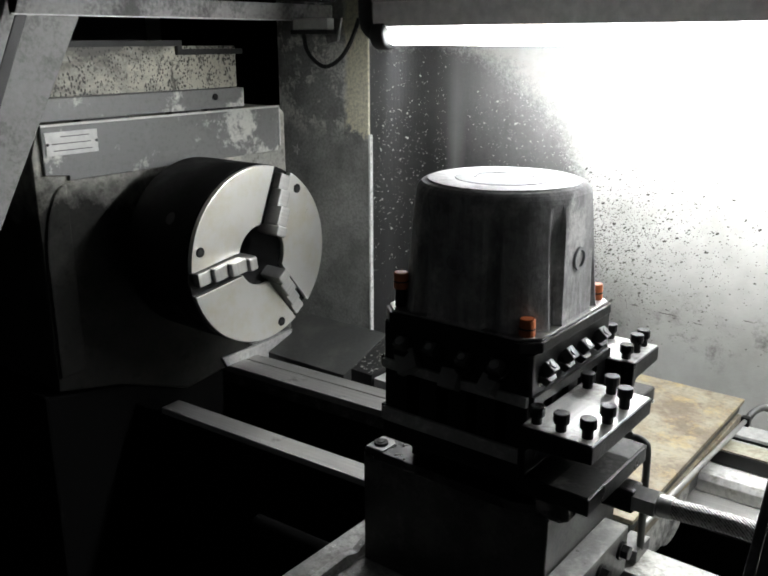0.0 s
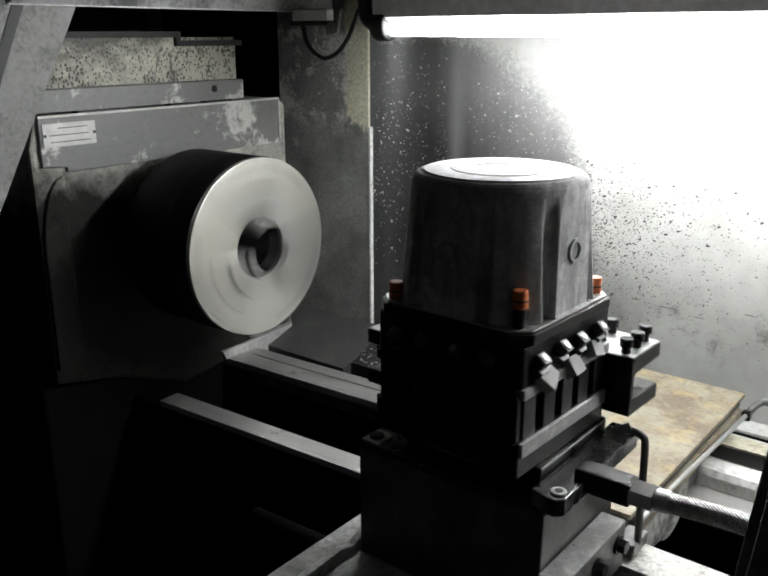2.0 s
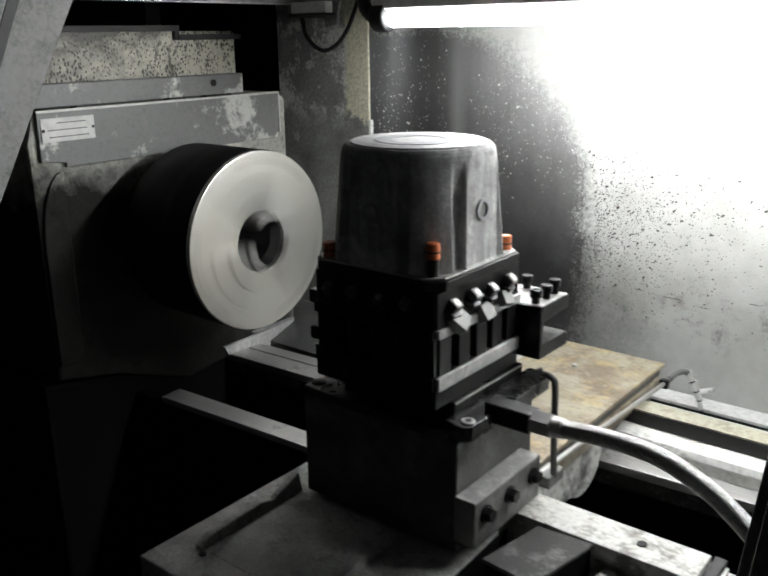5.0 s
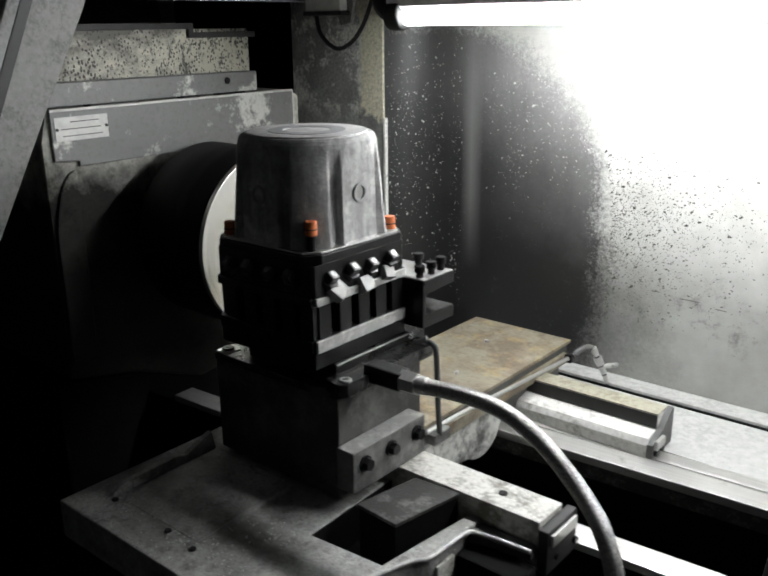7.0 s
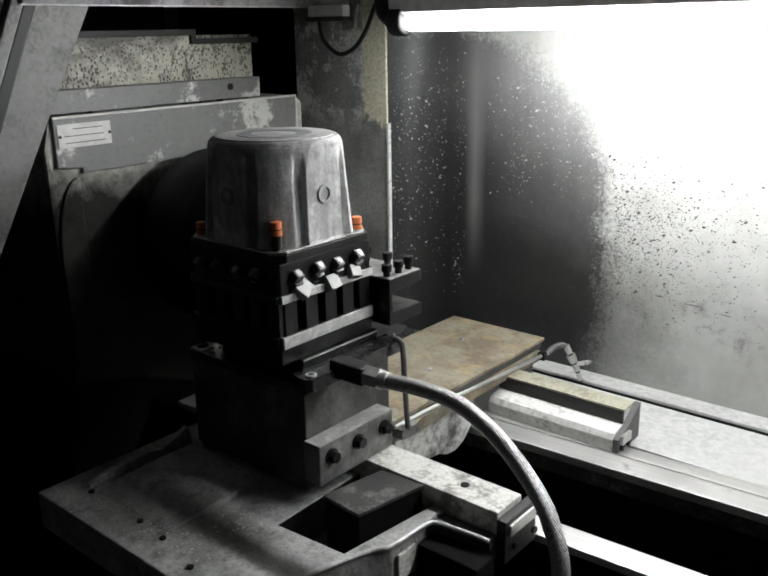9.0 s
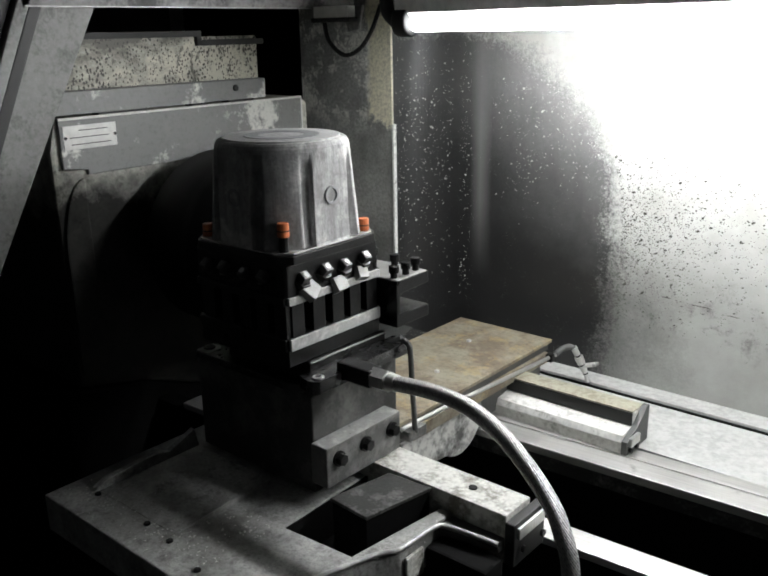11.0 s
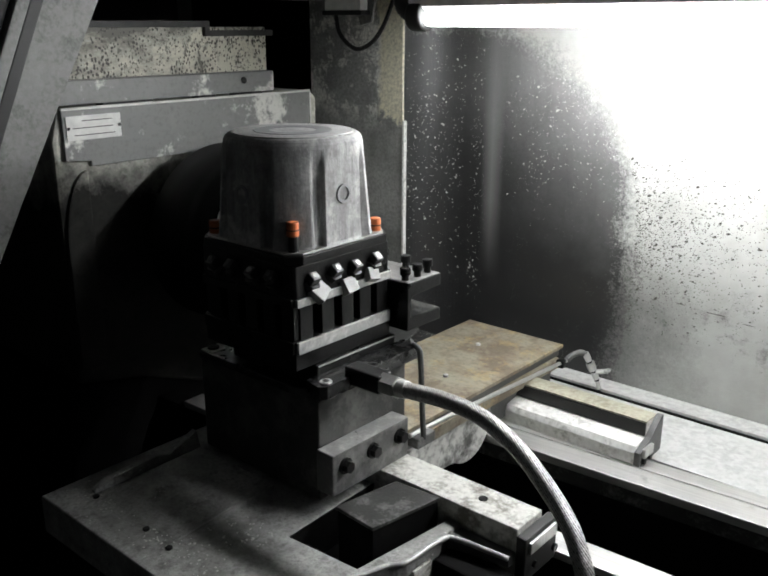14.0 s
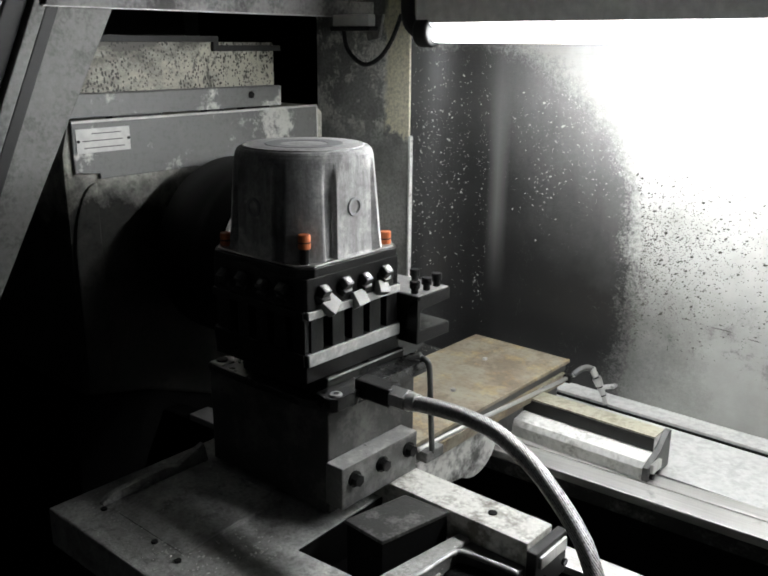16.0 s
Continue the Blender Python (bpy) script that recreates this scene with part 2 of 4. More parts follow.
FACE = turned_face()
BLACKED = worn("blackened_steel", (0.0065, 0.0065, 0.0065), (0.018, 0.018, 0.018), 0.36, 0.1, 16, 200, 0.62, gloss=0.3)
CHUCK_BLACK = worn("oiled_black_chuck", (0.006, 0.006, 0.006), (0.013, 0.013, 0.013), 0.5, 0.05, 12, 160, 0.62, gloss=0.12)
def table_material():
    n = Nodes("scraped_iron_with_swarf")
    big, mid, fine = n.noise(11, 9, 0.72), n.noise(45, 6, 0.7), n.noise(230, 4, 0.65)
    col = n.mix(n.step(big, 0.38, 0.64), (0.26, 0.26, 0.25), (0.57, 0.57, 0.55))
    col = n.mix(n.step(n.noise(5, 8, 0.7), 0.46, 0.62, 0, 0.6), col, (0.09, 0.088, 0.080))
    col = n.mix(n.step(mid, 0.52, 0.68, 0, 0.7), col, (0.06, 0.058, 0.052))
    col = n.mix(n.step(fine, 0.45, 0.72, 0, 0.6), col, (0.10, 0.10, 0.095))
    swarf = n.math("MULTIPLY", n.math("LESS_THAN", n.cells(120), 0.13), n.step(n.noise(30, 4, 0.7), 0.52, 0.6))
    col = n.mix(swarf, col, (0.7, 0.7, 0.68))
    return n.done(col, n.step(big, 0.3, 0.7, 0.36, 0.62), 0.1, n.math("ADD", fine, mid), 0.0006)


SCRAPED = table_material()
IRON = worn("oily_cast_iron", (0.075, 0.077, 0.075), (0.15, 0.15, 0.14), 0.5, 0.25, 11, 150, 0.56)
def streaked_material():
    n = Nodes("streaked_cast_housing")
    runs = n.noise(1.0, 7, 0.7, n.stretch(95, 95, 14))
    big, fine = n.noise(16, 8, 0.7), n.noise(170, 4, 0.6)
    col = n.mix(n.step(runs, 0.40, 0.62), (0.26, 0.26, 0.255), (0.41, 0.41, 0.405))
    col = n.mix(n.step(big, 0.52, 0.62, 0.0, 0.8), col, (0.64, 0.64, 0.62))
    col = n.mix(n.step(big, 0.36, 0.47, 0.7, 0.0), col, (0.16, 0.155, 0.15))
    col = n.mix(n.step(fine, 0.45, 0.75, 0.0, 0.35), col, (0.10, 0.10, 0.10))
    return n.done(col, 0.78, 0.0, n.math("ADD", fine, runs), 0.0005)


STREAKED = streaked_material()
BARE = worn("bare_cast_aluminium", (0.58, 0.58, 0.57), (0.42, 0.42, 0.41), 0.5, 0.2, 20, 150, 0.56)
# near-black; in the pocket, gap and recess it stands for deep shade
DEEP_BLACK = worn("deep_black_casting", (0.005, 0.005, 0.005), (0.009, 0.009, 0.009), 0.8, 0.0, 9, 120, 0.58, gloss=0.06)
CASTGREY = worn("cast_grey_housing", (0.30, 0.305, 0.31), (0.42, 0.42, 0.42), 0.55, 0.1, 14, 120, 0.56)
PALE = worn("chipped_pale_grey_paint", (0.60, 0.60, 0.56), (0.13, 0.12, 0.09), 0.45, 0.0, 26, 150, 0.555)
WORNPALE = worn("rubbed_pale_paint", (0.66, 0.66, 0.63), (0.20, 0.19, 0.16), 0.45, 0.0, 22, 120, 0.61)
FRAME_GREY = worn("dusty_grey_frame_paint", (0.26, 0.26, 0.25), (0.10, 0.10, 0.095), 0.6, 0.0, 12, 140, 0.57)
BEAM = worn("grimy_beam_paint", (0.22, 0.22, 0.21), (0.05, 0.05, 0.047), 0.6, 0.0, 14, 140, 0.54)
DARK = worn("sooty_dark_paint", (0.025, 0.025, 0.025), (0.05, 0.05, 0.048), 0.6, 0.0, 8, 120, 0.58)
BRIGHT = brushed("bright_machined_steel", (0.62, 0.62, 0.60), 0.26, "z", wear=0.8)
LIP = worn("pitted_bare_steel", (0.34, 0.34, 0.33), (0.62, 0.62, 0.60), 0.4, 0.4, 60, 260, 0.55)
PITTED = worn("pitted_dark_steel", (0.42, 0.42, 0.41), (0.75, 0.75, 0.73), 0.42, 0.3, 70, 260, 0.57)
CHIPPED = worn("chipped_white_edge", (0.88, 0.88, 0.84), (0.25, 0.25, 0.23), 0.5, 0.0, 90, 300, 0.60)
LOBE = worn("badly_chipped_paint", (0.60, 0.60, 0.57), (0.04, 0.04, 0.036), 0.5, 0.0, 26, 70, 0.535)
SCORED = worn("scored_oily_iron", (0.042, 0.042, 0.040), (0.22, 0.22, 0.21), 0.5, 0.2, 24, 190, 0.58, gloss=0.25)
GIB = worn("scuffed_grey_gib_steel", (0.13, 0.13, 0.125), (0.34, 0.34, 0.33), 0.42, 0.4, 22, 190, 0.55)
SLIDE = worn("rubbed_oily_iron", (0.055, 0.055, 0.053), (0.17, 0.17, 0.16), 0.42, 0.3, 18, 190, 0.56, gloss=0.35)
TRAY = worn("scuffed_pale_tray_paint", (0.46, 0.465, 0.45), (0.38, 0.38, 0.365), 0.5, 0.0, 7, 90, 0.56)
SLICK = worn("wet_oily_black_steel", (0.010, 0.010, 0.010), (0.024, 0.024, 0.024), 0.24, 0.1, 16, 60, 0.60, depth=0.0001, gloss=0.7)
LEDGE = worn("pale_scuffed_casting", (0.26, 0.26, 0.25), (0.38, 0.38, 0.36), 0.5, 0.1, 14, 140, 0.55)
CHIP = worn("bright_swarf", (0.68, 0.68, 0.63), (0.44, 0.44, 0.41), 0.4, 0.3, 40, 300, 0.6)
OIL = worn("dried_oil", (0.06, 0.057, 0.048), (0.13, 0.12, 0.10), 0.45, 0.0, 40, 300, 0.6)
ORANGE = plain("orange_plastic", (0.68, 0.19, 0.065), 0.45)
WHITE = plain("white_enamel", (0.86, 0.86, 0.83), 0.4)
INK = plain("black_print", (0.02, 0.02, 0.02), 0.5)
RUBBER = plain("black_rubber", (0.012, 0.012, 0.012), 0.55)
OLIVE = worn("oily_brass_strip", (0.40, 0.385, 0.30), (0.22, 0.21, 0.15), 0.5, 0.2, 16, 150, 0.58)
TUBE = plain("glowing_lamp_tube", (1.0, 1.0, 1.0), 0.3, 0.0, TUBE_POWER)
TUBE_END = plain("dim_tube_end", (1.0, 1.0, 1.0), 0.3, 0.0, 30.0)


# ---- mesh helpers ----
def mesh(name, bm, material, smooth=False):
    me = bpy.data.meshes.new(name)
    bmesh.ops.recalc_face_normals(bm, faces=bm.faces)
    bm.to_mesh(me)
    bm.free()
    me.materials.append(material)
    if smooth:
        for p in me.polygons:
            p.use_smooth = True
    return me


def thing(name, label, category, group="", kind=""):
    return tagged(new(name), label, category, group, kind)


def part(name, bm, material, parent, label="", smooth=False):
    ob = new(name, mesh(name, bm, material, smooth))
    ob.parent = parent
    if label:
        tagged(ob, label)
    return ob


def solid(name, bm, material, label, category, group="", kind="", smooth=False):
    return tagged(new(name, mesh(name, bm, material, smooth)), label, category, group, kind)


def box(x0, x1, y0, y1, z0, z1, bevel=0.002, bm=None):
    bm = bm or bmesh.new()
    new_bm = bmesh.new()
    bmesh.ops.create_cube(new_bm, size=1)
    for v in new_bm.verts:
        v.co = Vector((x0 + (v.co.x + 0.5) * (x1 - x0), y0 + (v.co.y + 0.5) * (y1 - y0), z0 + (v.co.z + 0.5) * (z1 - z0)))
    if bevel:
        bmesh.ops.bevel(new_bm, geom=new_bm.edges[:], offset=bevel, segments=2, affect="EDGES", profile=0.6)
    return join(bm, new_bm)


def join(bm, other):
    tmp = bpy.data.meshes.new("tmp")
    other.to_mesh(tmp)
    other.free()
    bm.from_mesh(tmp)
    bpy.data.meshes.remove(tmp)
    return bm


def prism(points, axis, a, b, bevel=0.0, bm=None):
    """A polygon in the plane across the axis, drawn out from a to b."""
    bm = bm or bmesh.new()
    n = bmesh.new()
    put = {"x": lambda p, h: (h, p[0], p[1]), "y": lambda p, h: (p[0], h, p[1]), "z": lambda p, h: (p[0], p[1], h)}[axis]
    lo = [n.verts.new(put(p, a)) for p in points]
    hi = [n.verts.new(put(p, b)) for p in points]
    n.faces.new(lo)
    n.faces.new(hi[::-1])
    for i in range(len(points)):
        j = (i + 1) % len(points)
        n.faces.new((lo[i], hi[i], hi[j], lo[j]))
    bmesh.ops.recalc_face_normals(n, faces=n.faces)
    if bevel:
        bmesh.ops.bevel(n, geom=n.edges[:], offset=bevel, segments=2, affect="EDGES", profile=0.6)
    return join(bm, n)


def cyl(p, q, r, r2=None, seg=24, bevel=0.0, bm=None):
    bm = bm or bmesh.new()
    n = bmesh.new()
    p, q = Vector(p), Vector(q)
    m = Matrix.Translation((p + q) / 2) @ (q - p).to_track_quat("Z", "Y").to_matrix().to_4x4()
    bmesh.ops.create_cone(n, cap_ends=True, segments=seg, radius1=r, radius2=r if r2 is None else r2, depth=(q - p).length, matrix=m)
    if bevel:
        rims = [e for e in n.edges if any(len(f.verts) > 4 for f in e.link_faces)]
        bmesh.ops.bevel(n, geom=rims, offset=bevel, segments=2, affect="EDGES", profile=0.6)
    return join(bm, n)


def sweep(points, r, seg=14, steps=10, bm=None):
    """A round tube along a smooth line through the points."""
    bm = bm or bmesh.new()
    pts = [Vector(p) for p in points]
    line = []
    for i in range(len(pts) - 1):
        a, b, c, d = pts[max(i - 1, 0)], pts[i], pts[i + 1], pts[min(i + 2, len(pts) - 1)]
        for k in range(steps):
            t = k / steps
            line.append(0.5 * (2 * b + (c - a) * t + (2 * a - 5 * b + 4 * c - d) * t * t + (3 * b - a - 3 * c + d) * t ** 3))
    line.append(pts[-1])
    rings, up = [], Vector((0.1, 0.2, 1)).normalized()
    for i, p in enumerate(line):
        way = (line[min(i + 1, len(line) - 1)] - line[max(i - 1, 0)]).normalized()
        side = way.cross(up).normalized()
        up = side.cross(way).normalized()
        rings.append([bm.verts.new(p + r * (math.cos(t) * side + math.sin(t) * up)) for t in [2 * math.pi * k / seg for k in range(seg)]])
    for a, b in zip(rings, rings[1:]):
        for k in range(seg):
            bm.faces.new((a[k], a[(k + 1) % seg], b[(k + 1) % seg], b[k]))
    bm.faces.new(rings[0])
    bm.faces.new(rings[-1][::-1])
    return bm


def loft(rings, bm=None, caps=True):
    bm = bm or bmesh.new()
    rows = [[bm.verts.new(p) for p in ring] for ring in rings]
    n = len(rows[0])
    for a, b in zip(rows, rows[1:]):
        for k in range(n):
            bm.faces.new((a[k], a[(k + 1) % n], b[(k + 1) % n], b[k]))
    if caps:
        bm.faces.new(rows[0][::-1])
        bm.faces.new(rows[-1])
    return bm


# ---- enclosure ----
def enclosure():
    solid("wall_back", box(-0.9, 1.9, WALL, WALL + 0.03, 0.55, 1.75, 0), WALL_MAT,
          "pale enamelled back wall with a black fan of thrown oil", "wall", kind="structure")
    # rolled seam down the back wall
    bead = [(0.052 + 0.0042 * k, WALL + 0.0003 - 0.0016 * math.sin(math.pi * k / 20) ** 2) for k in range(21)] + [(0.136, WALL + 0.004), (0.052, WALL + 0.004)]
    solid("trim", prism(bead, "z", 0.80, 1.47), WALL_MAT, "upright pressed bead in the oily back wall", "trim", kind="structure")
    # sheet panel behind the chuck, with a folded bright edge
    # black sheet gives the opening beside the panel its shade
    solid("wall_recess", box(-0.80, -0.3065, 0.430, WALL - 0.002, 0.76, 1.56, 0.001), DEEP_BLACK, "recess behind the headstock, painted black for its shade", "wall", kind="structure")
    cove = [(0.040 - 0.092 * math.cos(u), 0.366 + 0.092 * math.sin(u)) for u in [k * math.pi / 40 for k in range(21)]]
    solid("wall_return", prism([(-0.306, 0.366)] + cove + [(-0.306, 0.458)], "z", 0.76, 1.56), WALL_MAT, "black oily coved return of the back wall", "wall", kind="structure")
    panel = solid("wall_panel", box(-0.306, -0.0518, 0.360, 0.3655, 0.76, 1.56, 0.001), COLUMN,
                  "dark grey sheet panel with flaking cream paint", "wall panel", kind="structure")
    part("edge_strip", prism([(-0.0515, 0.358), (-0.046, 0.358), (-0.046, 0.367), (-0.0515, 0.367)], "z", 0.83, 1.275, 0.001), CHIPPED, panel, "rubbed bright folded edge")
    random.seed(3)
    rim = [(-0.259 + q * math.cos(u), 1.229 + q * math.sin(u)) for u, q in [(2 * math.pi * k / 10, (0.015, 0.006)[k % 2] * random.uniform(0.7, 1.1)) for k in range(10)]]
    part("bare_patch", prism(rim, "y", 0.3590, 0.3602), BARE, panel, "pale star-shaped chip in the paint")
    part("chute", prism([(0.3575, 0.760), (0.3575, 0.850), (0.235, 0.810), (0.235, 0.760)], "x", 0.0, 0.055, 0.001), WALL_MAT, panel)
    solid("ceiling", box(-0.9, 1.9, -0.25, WALL, 1.56, 1.60, 0), DARK, "sooty dark sheet roof of the machine enclosure", "ceiling", kind="structure")
    solid("floor", box(-3, 3, -3, 3, -0.05, 0.0, 0), IRON, "oily dark grey workshop floor", "floor", kind="structure")
    solid("wall_left", box(-0.95, -0.90, -0.7, WALL, 0.0, 1.75, 0), DARK, "dark end wall of the machine enclosure", "wall", kind="structure")
    # flat tray floor between the rear way and the wall
    tray = solid("chip_tray", box(0.06, 1.9, 0.235, 0.405, WAY - 0.05, WAY - 0.003, 0.001), TRAY, "pale painted chip tray behind the rear bed way", "tray", kind="structure")
    solid("trough_floor", prism([(0.212, 0.770), (0.212, 0.803), (0.3595, 0.852), (0.3595, 0.770)], "x", -0.42, -0.001, 0.001), IRON, "dark grey oily sheet sloping from the panel to the bed", "floor", kind="structure")
    # black strip added in the gap to draw its shade
    part("gap_shade", box(0.06, 1.9, 0.4055, 0.4115, WAY - 0.05, WAY - 0.001, 0), DEEP_BLACK, tray)
    part("rear_ledge", box(0.06, 1.9, 0.412, WALL - 0.001, WAY - 0.05, WAY + 0.004, 0.0015), TRAY, tray)


def flecks(places, lift):
    """Many small irregular low domes; places are (point, side, up, out, width, height)."""
    verts, faces = [], []
    for p, side, up, out, w, h in places:
        k, n = len(verts), 6
        for i in range(n):
            u, q = 2 * math.pi * i / n, random.uniform(0.6, 1.15)
            verts.append(tuple(p + side * (w * q * math.cos(u)) + up * (h * q * math.sin(u))))
        verts.append(tuple(p + out * lift * random.uniform(0.5, 1.4) + side * random.uniform(-0.3, 0.3) * w))
        faces += [(k + i, k + (i + 1) % n, k + n) for i in range(n)]
    me = bpy.data.meshes.new("flecks")
    me.from_pydata(verts, [], faces)
    return me


def splashes():
    random.seed(11)
    Z, X, Y = Vector((0, 0, 1)), Vector((1, 0, 0)), Vector((0, 1, 0))

    def size():
        return min(0.0030, 0.00063 * math.exp(random.gauss(0, 0.5)))

    def placed(p, side, out, w, h, turn):
        c, d = math.cos(turn), math.sin(turn)
        return (p, side * c + Z * d, Z * c - side * d, out, w, h)
    chips = []
    for _ in range(620):    # coved return of the wall beside the panel
        q, u = size(), random.uniform(0.05, 1.45)
        way = Vector((math.sin(u), math.cos(u), 0))
        p = Vector((0.040 - 0.0915 * math.cos(u), 0.366 + 0.0915 * math.sin(u), random.triangular(0.90, 1.48, 1.27)))
        chips.append(placed(p, way, Vector((math.cos(u), -math.sin(u), 0)), q * 1.5, q, random.uniform(-1, 1)))
    clumps = [(random.uniform(0.03, 0.06), random.uniform(0.93, 1.44)) for _ in range(30)]
    for _ in range(300):    # first band of the wall
        cx, cz = random.choice(clumps)
        q = size()
        x, z = cx + abs(random.gauss(0, 0.022)), cz + random.gauss(0, 0.035)
        if 0.042 < x < 0.10 and 0.88 < z < 1.46:
            chips.append(placed(Vector((x, WALL - 0.0003, z)), X, -Y, q * 1.2, q, random.uniform(-1, 1)))
    clumps = [(random.uniform(0.14, 0.36), random.triangular(1.08, 1.43, 1.36)) for _ in range(40)]
    for _ in range(560):    # clots towards the rim of the fan
        cx, cz = random.choice(clumps)
        q = size()
        x, z = cx + random.gauss(0, 0.02), cz + random.gauss(0, 0.02)
        if 0.125 < x < 0.41 and ((x + 0.02) / 0.435) ** 2 + ((z - 1.10) / 0.375) ** 2 < 0.98:
            chips.append(placed(Vector((x, WALL - 0.0003, z)), X, -Y, q * 1.3, q * 0.9, random.uniform(-0.2, 0.7)))
    for _ in range(110):    # heap sliding off the chute
        v = random.random()
        p = Vector((random.uniform(0.0, 0.055), 0.235 + 0.1225 * v, 0.8106 + 0.0396 * v))
        q = size() * 1.4
        chips.append((p, X, Vector((0, 0.95, 0.31)), Vector((0, -0.31, 0.95)), q * 1.4, q))
    me = flecks(chips, 0.0009)
    me.materials.append(CHIP)
    tagged(new("swarf_chips", me), "bright metal chips stuck in the oil on the wall", "metal chips", kind="stuff")
    drops = []
    for _ in range(3600):    # oil thrown past the rim of the fan
        q = size() * 1.05
        out = random.expovariate(10.0)
        z = random.triangular(0.90, 1.25, 1.12)
        edge = -0.02 + 0.435 * math.sqrt(max(0.0, 1 - ((z - 1.10) / (0.375 if z > 1.10 else 0.75)) ** 2))
        drops.append(placed(Vector((edge - 0.008 + out, WALL - 0.0003, z)), X, -Y, q * 1.5, q * 0.8, random.uniform(-0.1, 0.9)))
    for x, z, w in ((0.56, 0.985, 0.022), (0.62, 0.978, 0.014), (0.50, 0.99, 0.010), (0.70, 1.00, 0.012)):
        drops.append(placed(Vector((x, WALL - 0.0003, z)), X, -Y, w, 0.0010, -0.02))
    me = flecks([d for d in drops if d[0].x < 1.6], 0.0004)
    me.materials.append(OIL)
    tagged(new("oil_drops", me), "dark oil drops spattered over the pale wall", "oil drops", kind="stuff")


def roof_frame():
    f = thing("roof_beam", "dusty grey folded roof beam of the guard", "beam")
    part("beam", box(-0.13, -0.10, -0.36, 0.31, 1.497, 1.527, 0.002), BEAM, f)
    part("beam_edge", box(-0.0998, -0.0975, -0.355, 0.305, 1.4965, 1.4985, 0.0004), LIP, f, "rubbed bright lower edge")
    part("lip", box(-0.128, -0.092, -0.36, 0.31, 1.533, 1.56, 0.002), DARK, f)
    part("bracket", prism([(-0.05, 1.50), (0.0, 1.50), (-0.01, 1.46), (-0.035, 1.455)], "y", 0.22, 0.226, 0.001), FRAME_GREY, f)
    b = thing("switch_box", "small pale switch box under the roof beam", "switch box")
    part("box", box(-0.098, -0.012, 0.195, 0.215, 1.480, 1.500, 0.002), WHITE, b)
    part("base", box(-0.102, -0.008, 0.192, 0.218, 1.472, 1.480, 0.002), RUBBER, b)
    solid("cable", sweep([(-0.085, 0.21, 1.475), (-0.075, 0.21, 1.44), (-0.04, 0.212, 1.415), (-0.005, 0.215, 1.425), (0.02, 0.22, 1.455), (0.035, 0.23, 1.50)], 0.004, 10), RUBBER,
          "black cable hanging in a loop from the roof", "cable", smooth=True)
    # slanting side frame: parallel bars in one upright plane
    def slant(y0, y1, x0, x1, top, low, k0=0.615, k1=0.615):
        return prism([(y0 + (top - 1.5) * k0, top), (y1 + (top - 1.5) * k1, top), (y1 + (low - 1.5) * k1, low), (y0 + (low - 1.5) * k0, low)], "x", x0, x1, 0.002)
    s = thing("guard_strut", "dusty grey slanting strut of the guard frame", "strut")
    part("bar", slant(-0.327, -0.241, -0.116, -0.110, 1.497, 0.95, 0.45, 0.545), FRAME_GREY, s)
    part("back_flange", slant(-0.247, -0.241, -0.150, -0.1165, 1.497, 0.95, 0.545, 0.545), FRAME_GREY, s)
    r = thing("guard_strut", "grey slanting strut at the near end of the guard", "strut")
    part("bar", slant(-0.324, -0.241, 0.957, 0.963, 1.559, 0.60), FRAME_GREY, r)
    part("back_flange", slant(-0.324, -0.318, 0.9635, 1.01, 1.559, 0.60), FRAME_GREY, r)
    part("post", box(0.957, 1.01, -0.905, -0.78, 0.0, 0.62, 0.002), FRAME_GREY, r)
    o = thing("guard_rail", "dark grimy outer rails of the guard frame", "rail")
    part("seal", slant(-0.345, -0.326, -0.120, -0.105, 1.56, 0.95, 0.45, 0.45), RUBBER, o)
    part("rail", slant(-0.366, -0.347, -0.125, -0.100, 1.56, 0.95, 0.45, 0.45), FRAME_GREY, o)
    part("rail", slant(-0.400, -0.370, -0.125, -0.110, 1.56, 0.95, 0.45, 0.45), DARK, o)
    part("skin", slant(-0.55, -0.402, -0.118, -0.112, 1.56, 0.95, 0.45, 0.45), FRAME_GREY, o)


def lamp():
    y, z = 0.205, 1.4662
    l = thing("machine_lamp", "long fluorescent machine lamp glowing white under the roof", "lamp")
    part("housing", prism([(y + 0.020, z - 0.004), (y + 0.062, z - 0.004), (y + 0.055, z + 0.058), (y - 0.016, z + 0.058), (y - 0.016, z + 0.018)], "x", 0.100, 1.38, 0.002), WHITE, l, "pale enamelled reflector trough")
    part("hanger", box(0.09, 1.75, y - 0.012, y + 0.04, z + 0.066, 1.5595, 0.002), BEAM, l)
    part("tube", cyl((0.128, y, z), (0.265, y, z), 0.0127, seg=20, bevel=0.006), TUBE_END, l, "glowing tube end", True)
    part("tube", cyl((0.265, y, z), (1.33, y, z), 0.0127, seg=20), TUBE, l, "glowing white tube", True)
    part("end_cap", cyl((0.098, y, z + 0.004), (0.127, y, z + 0.004), 0.025, seg=20, bevel=0.004), RUBBER, l, "black rubber end cap", True)
    part("lead", sweep([(0.105, y, z), (0.08, y, z + 0.012), (0.07, y, 1.50), (0.07, y, 1.56)], 0.012, 12), RUBBER, l, "", True)


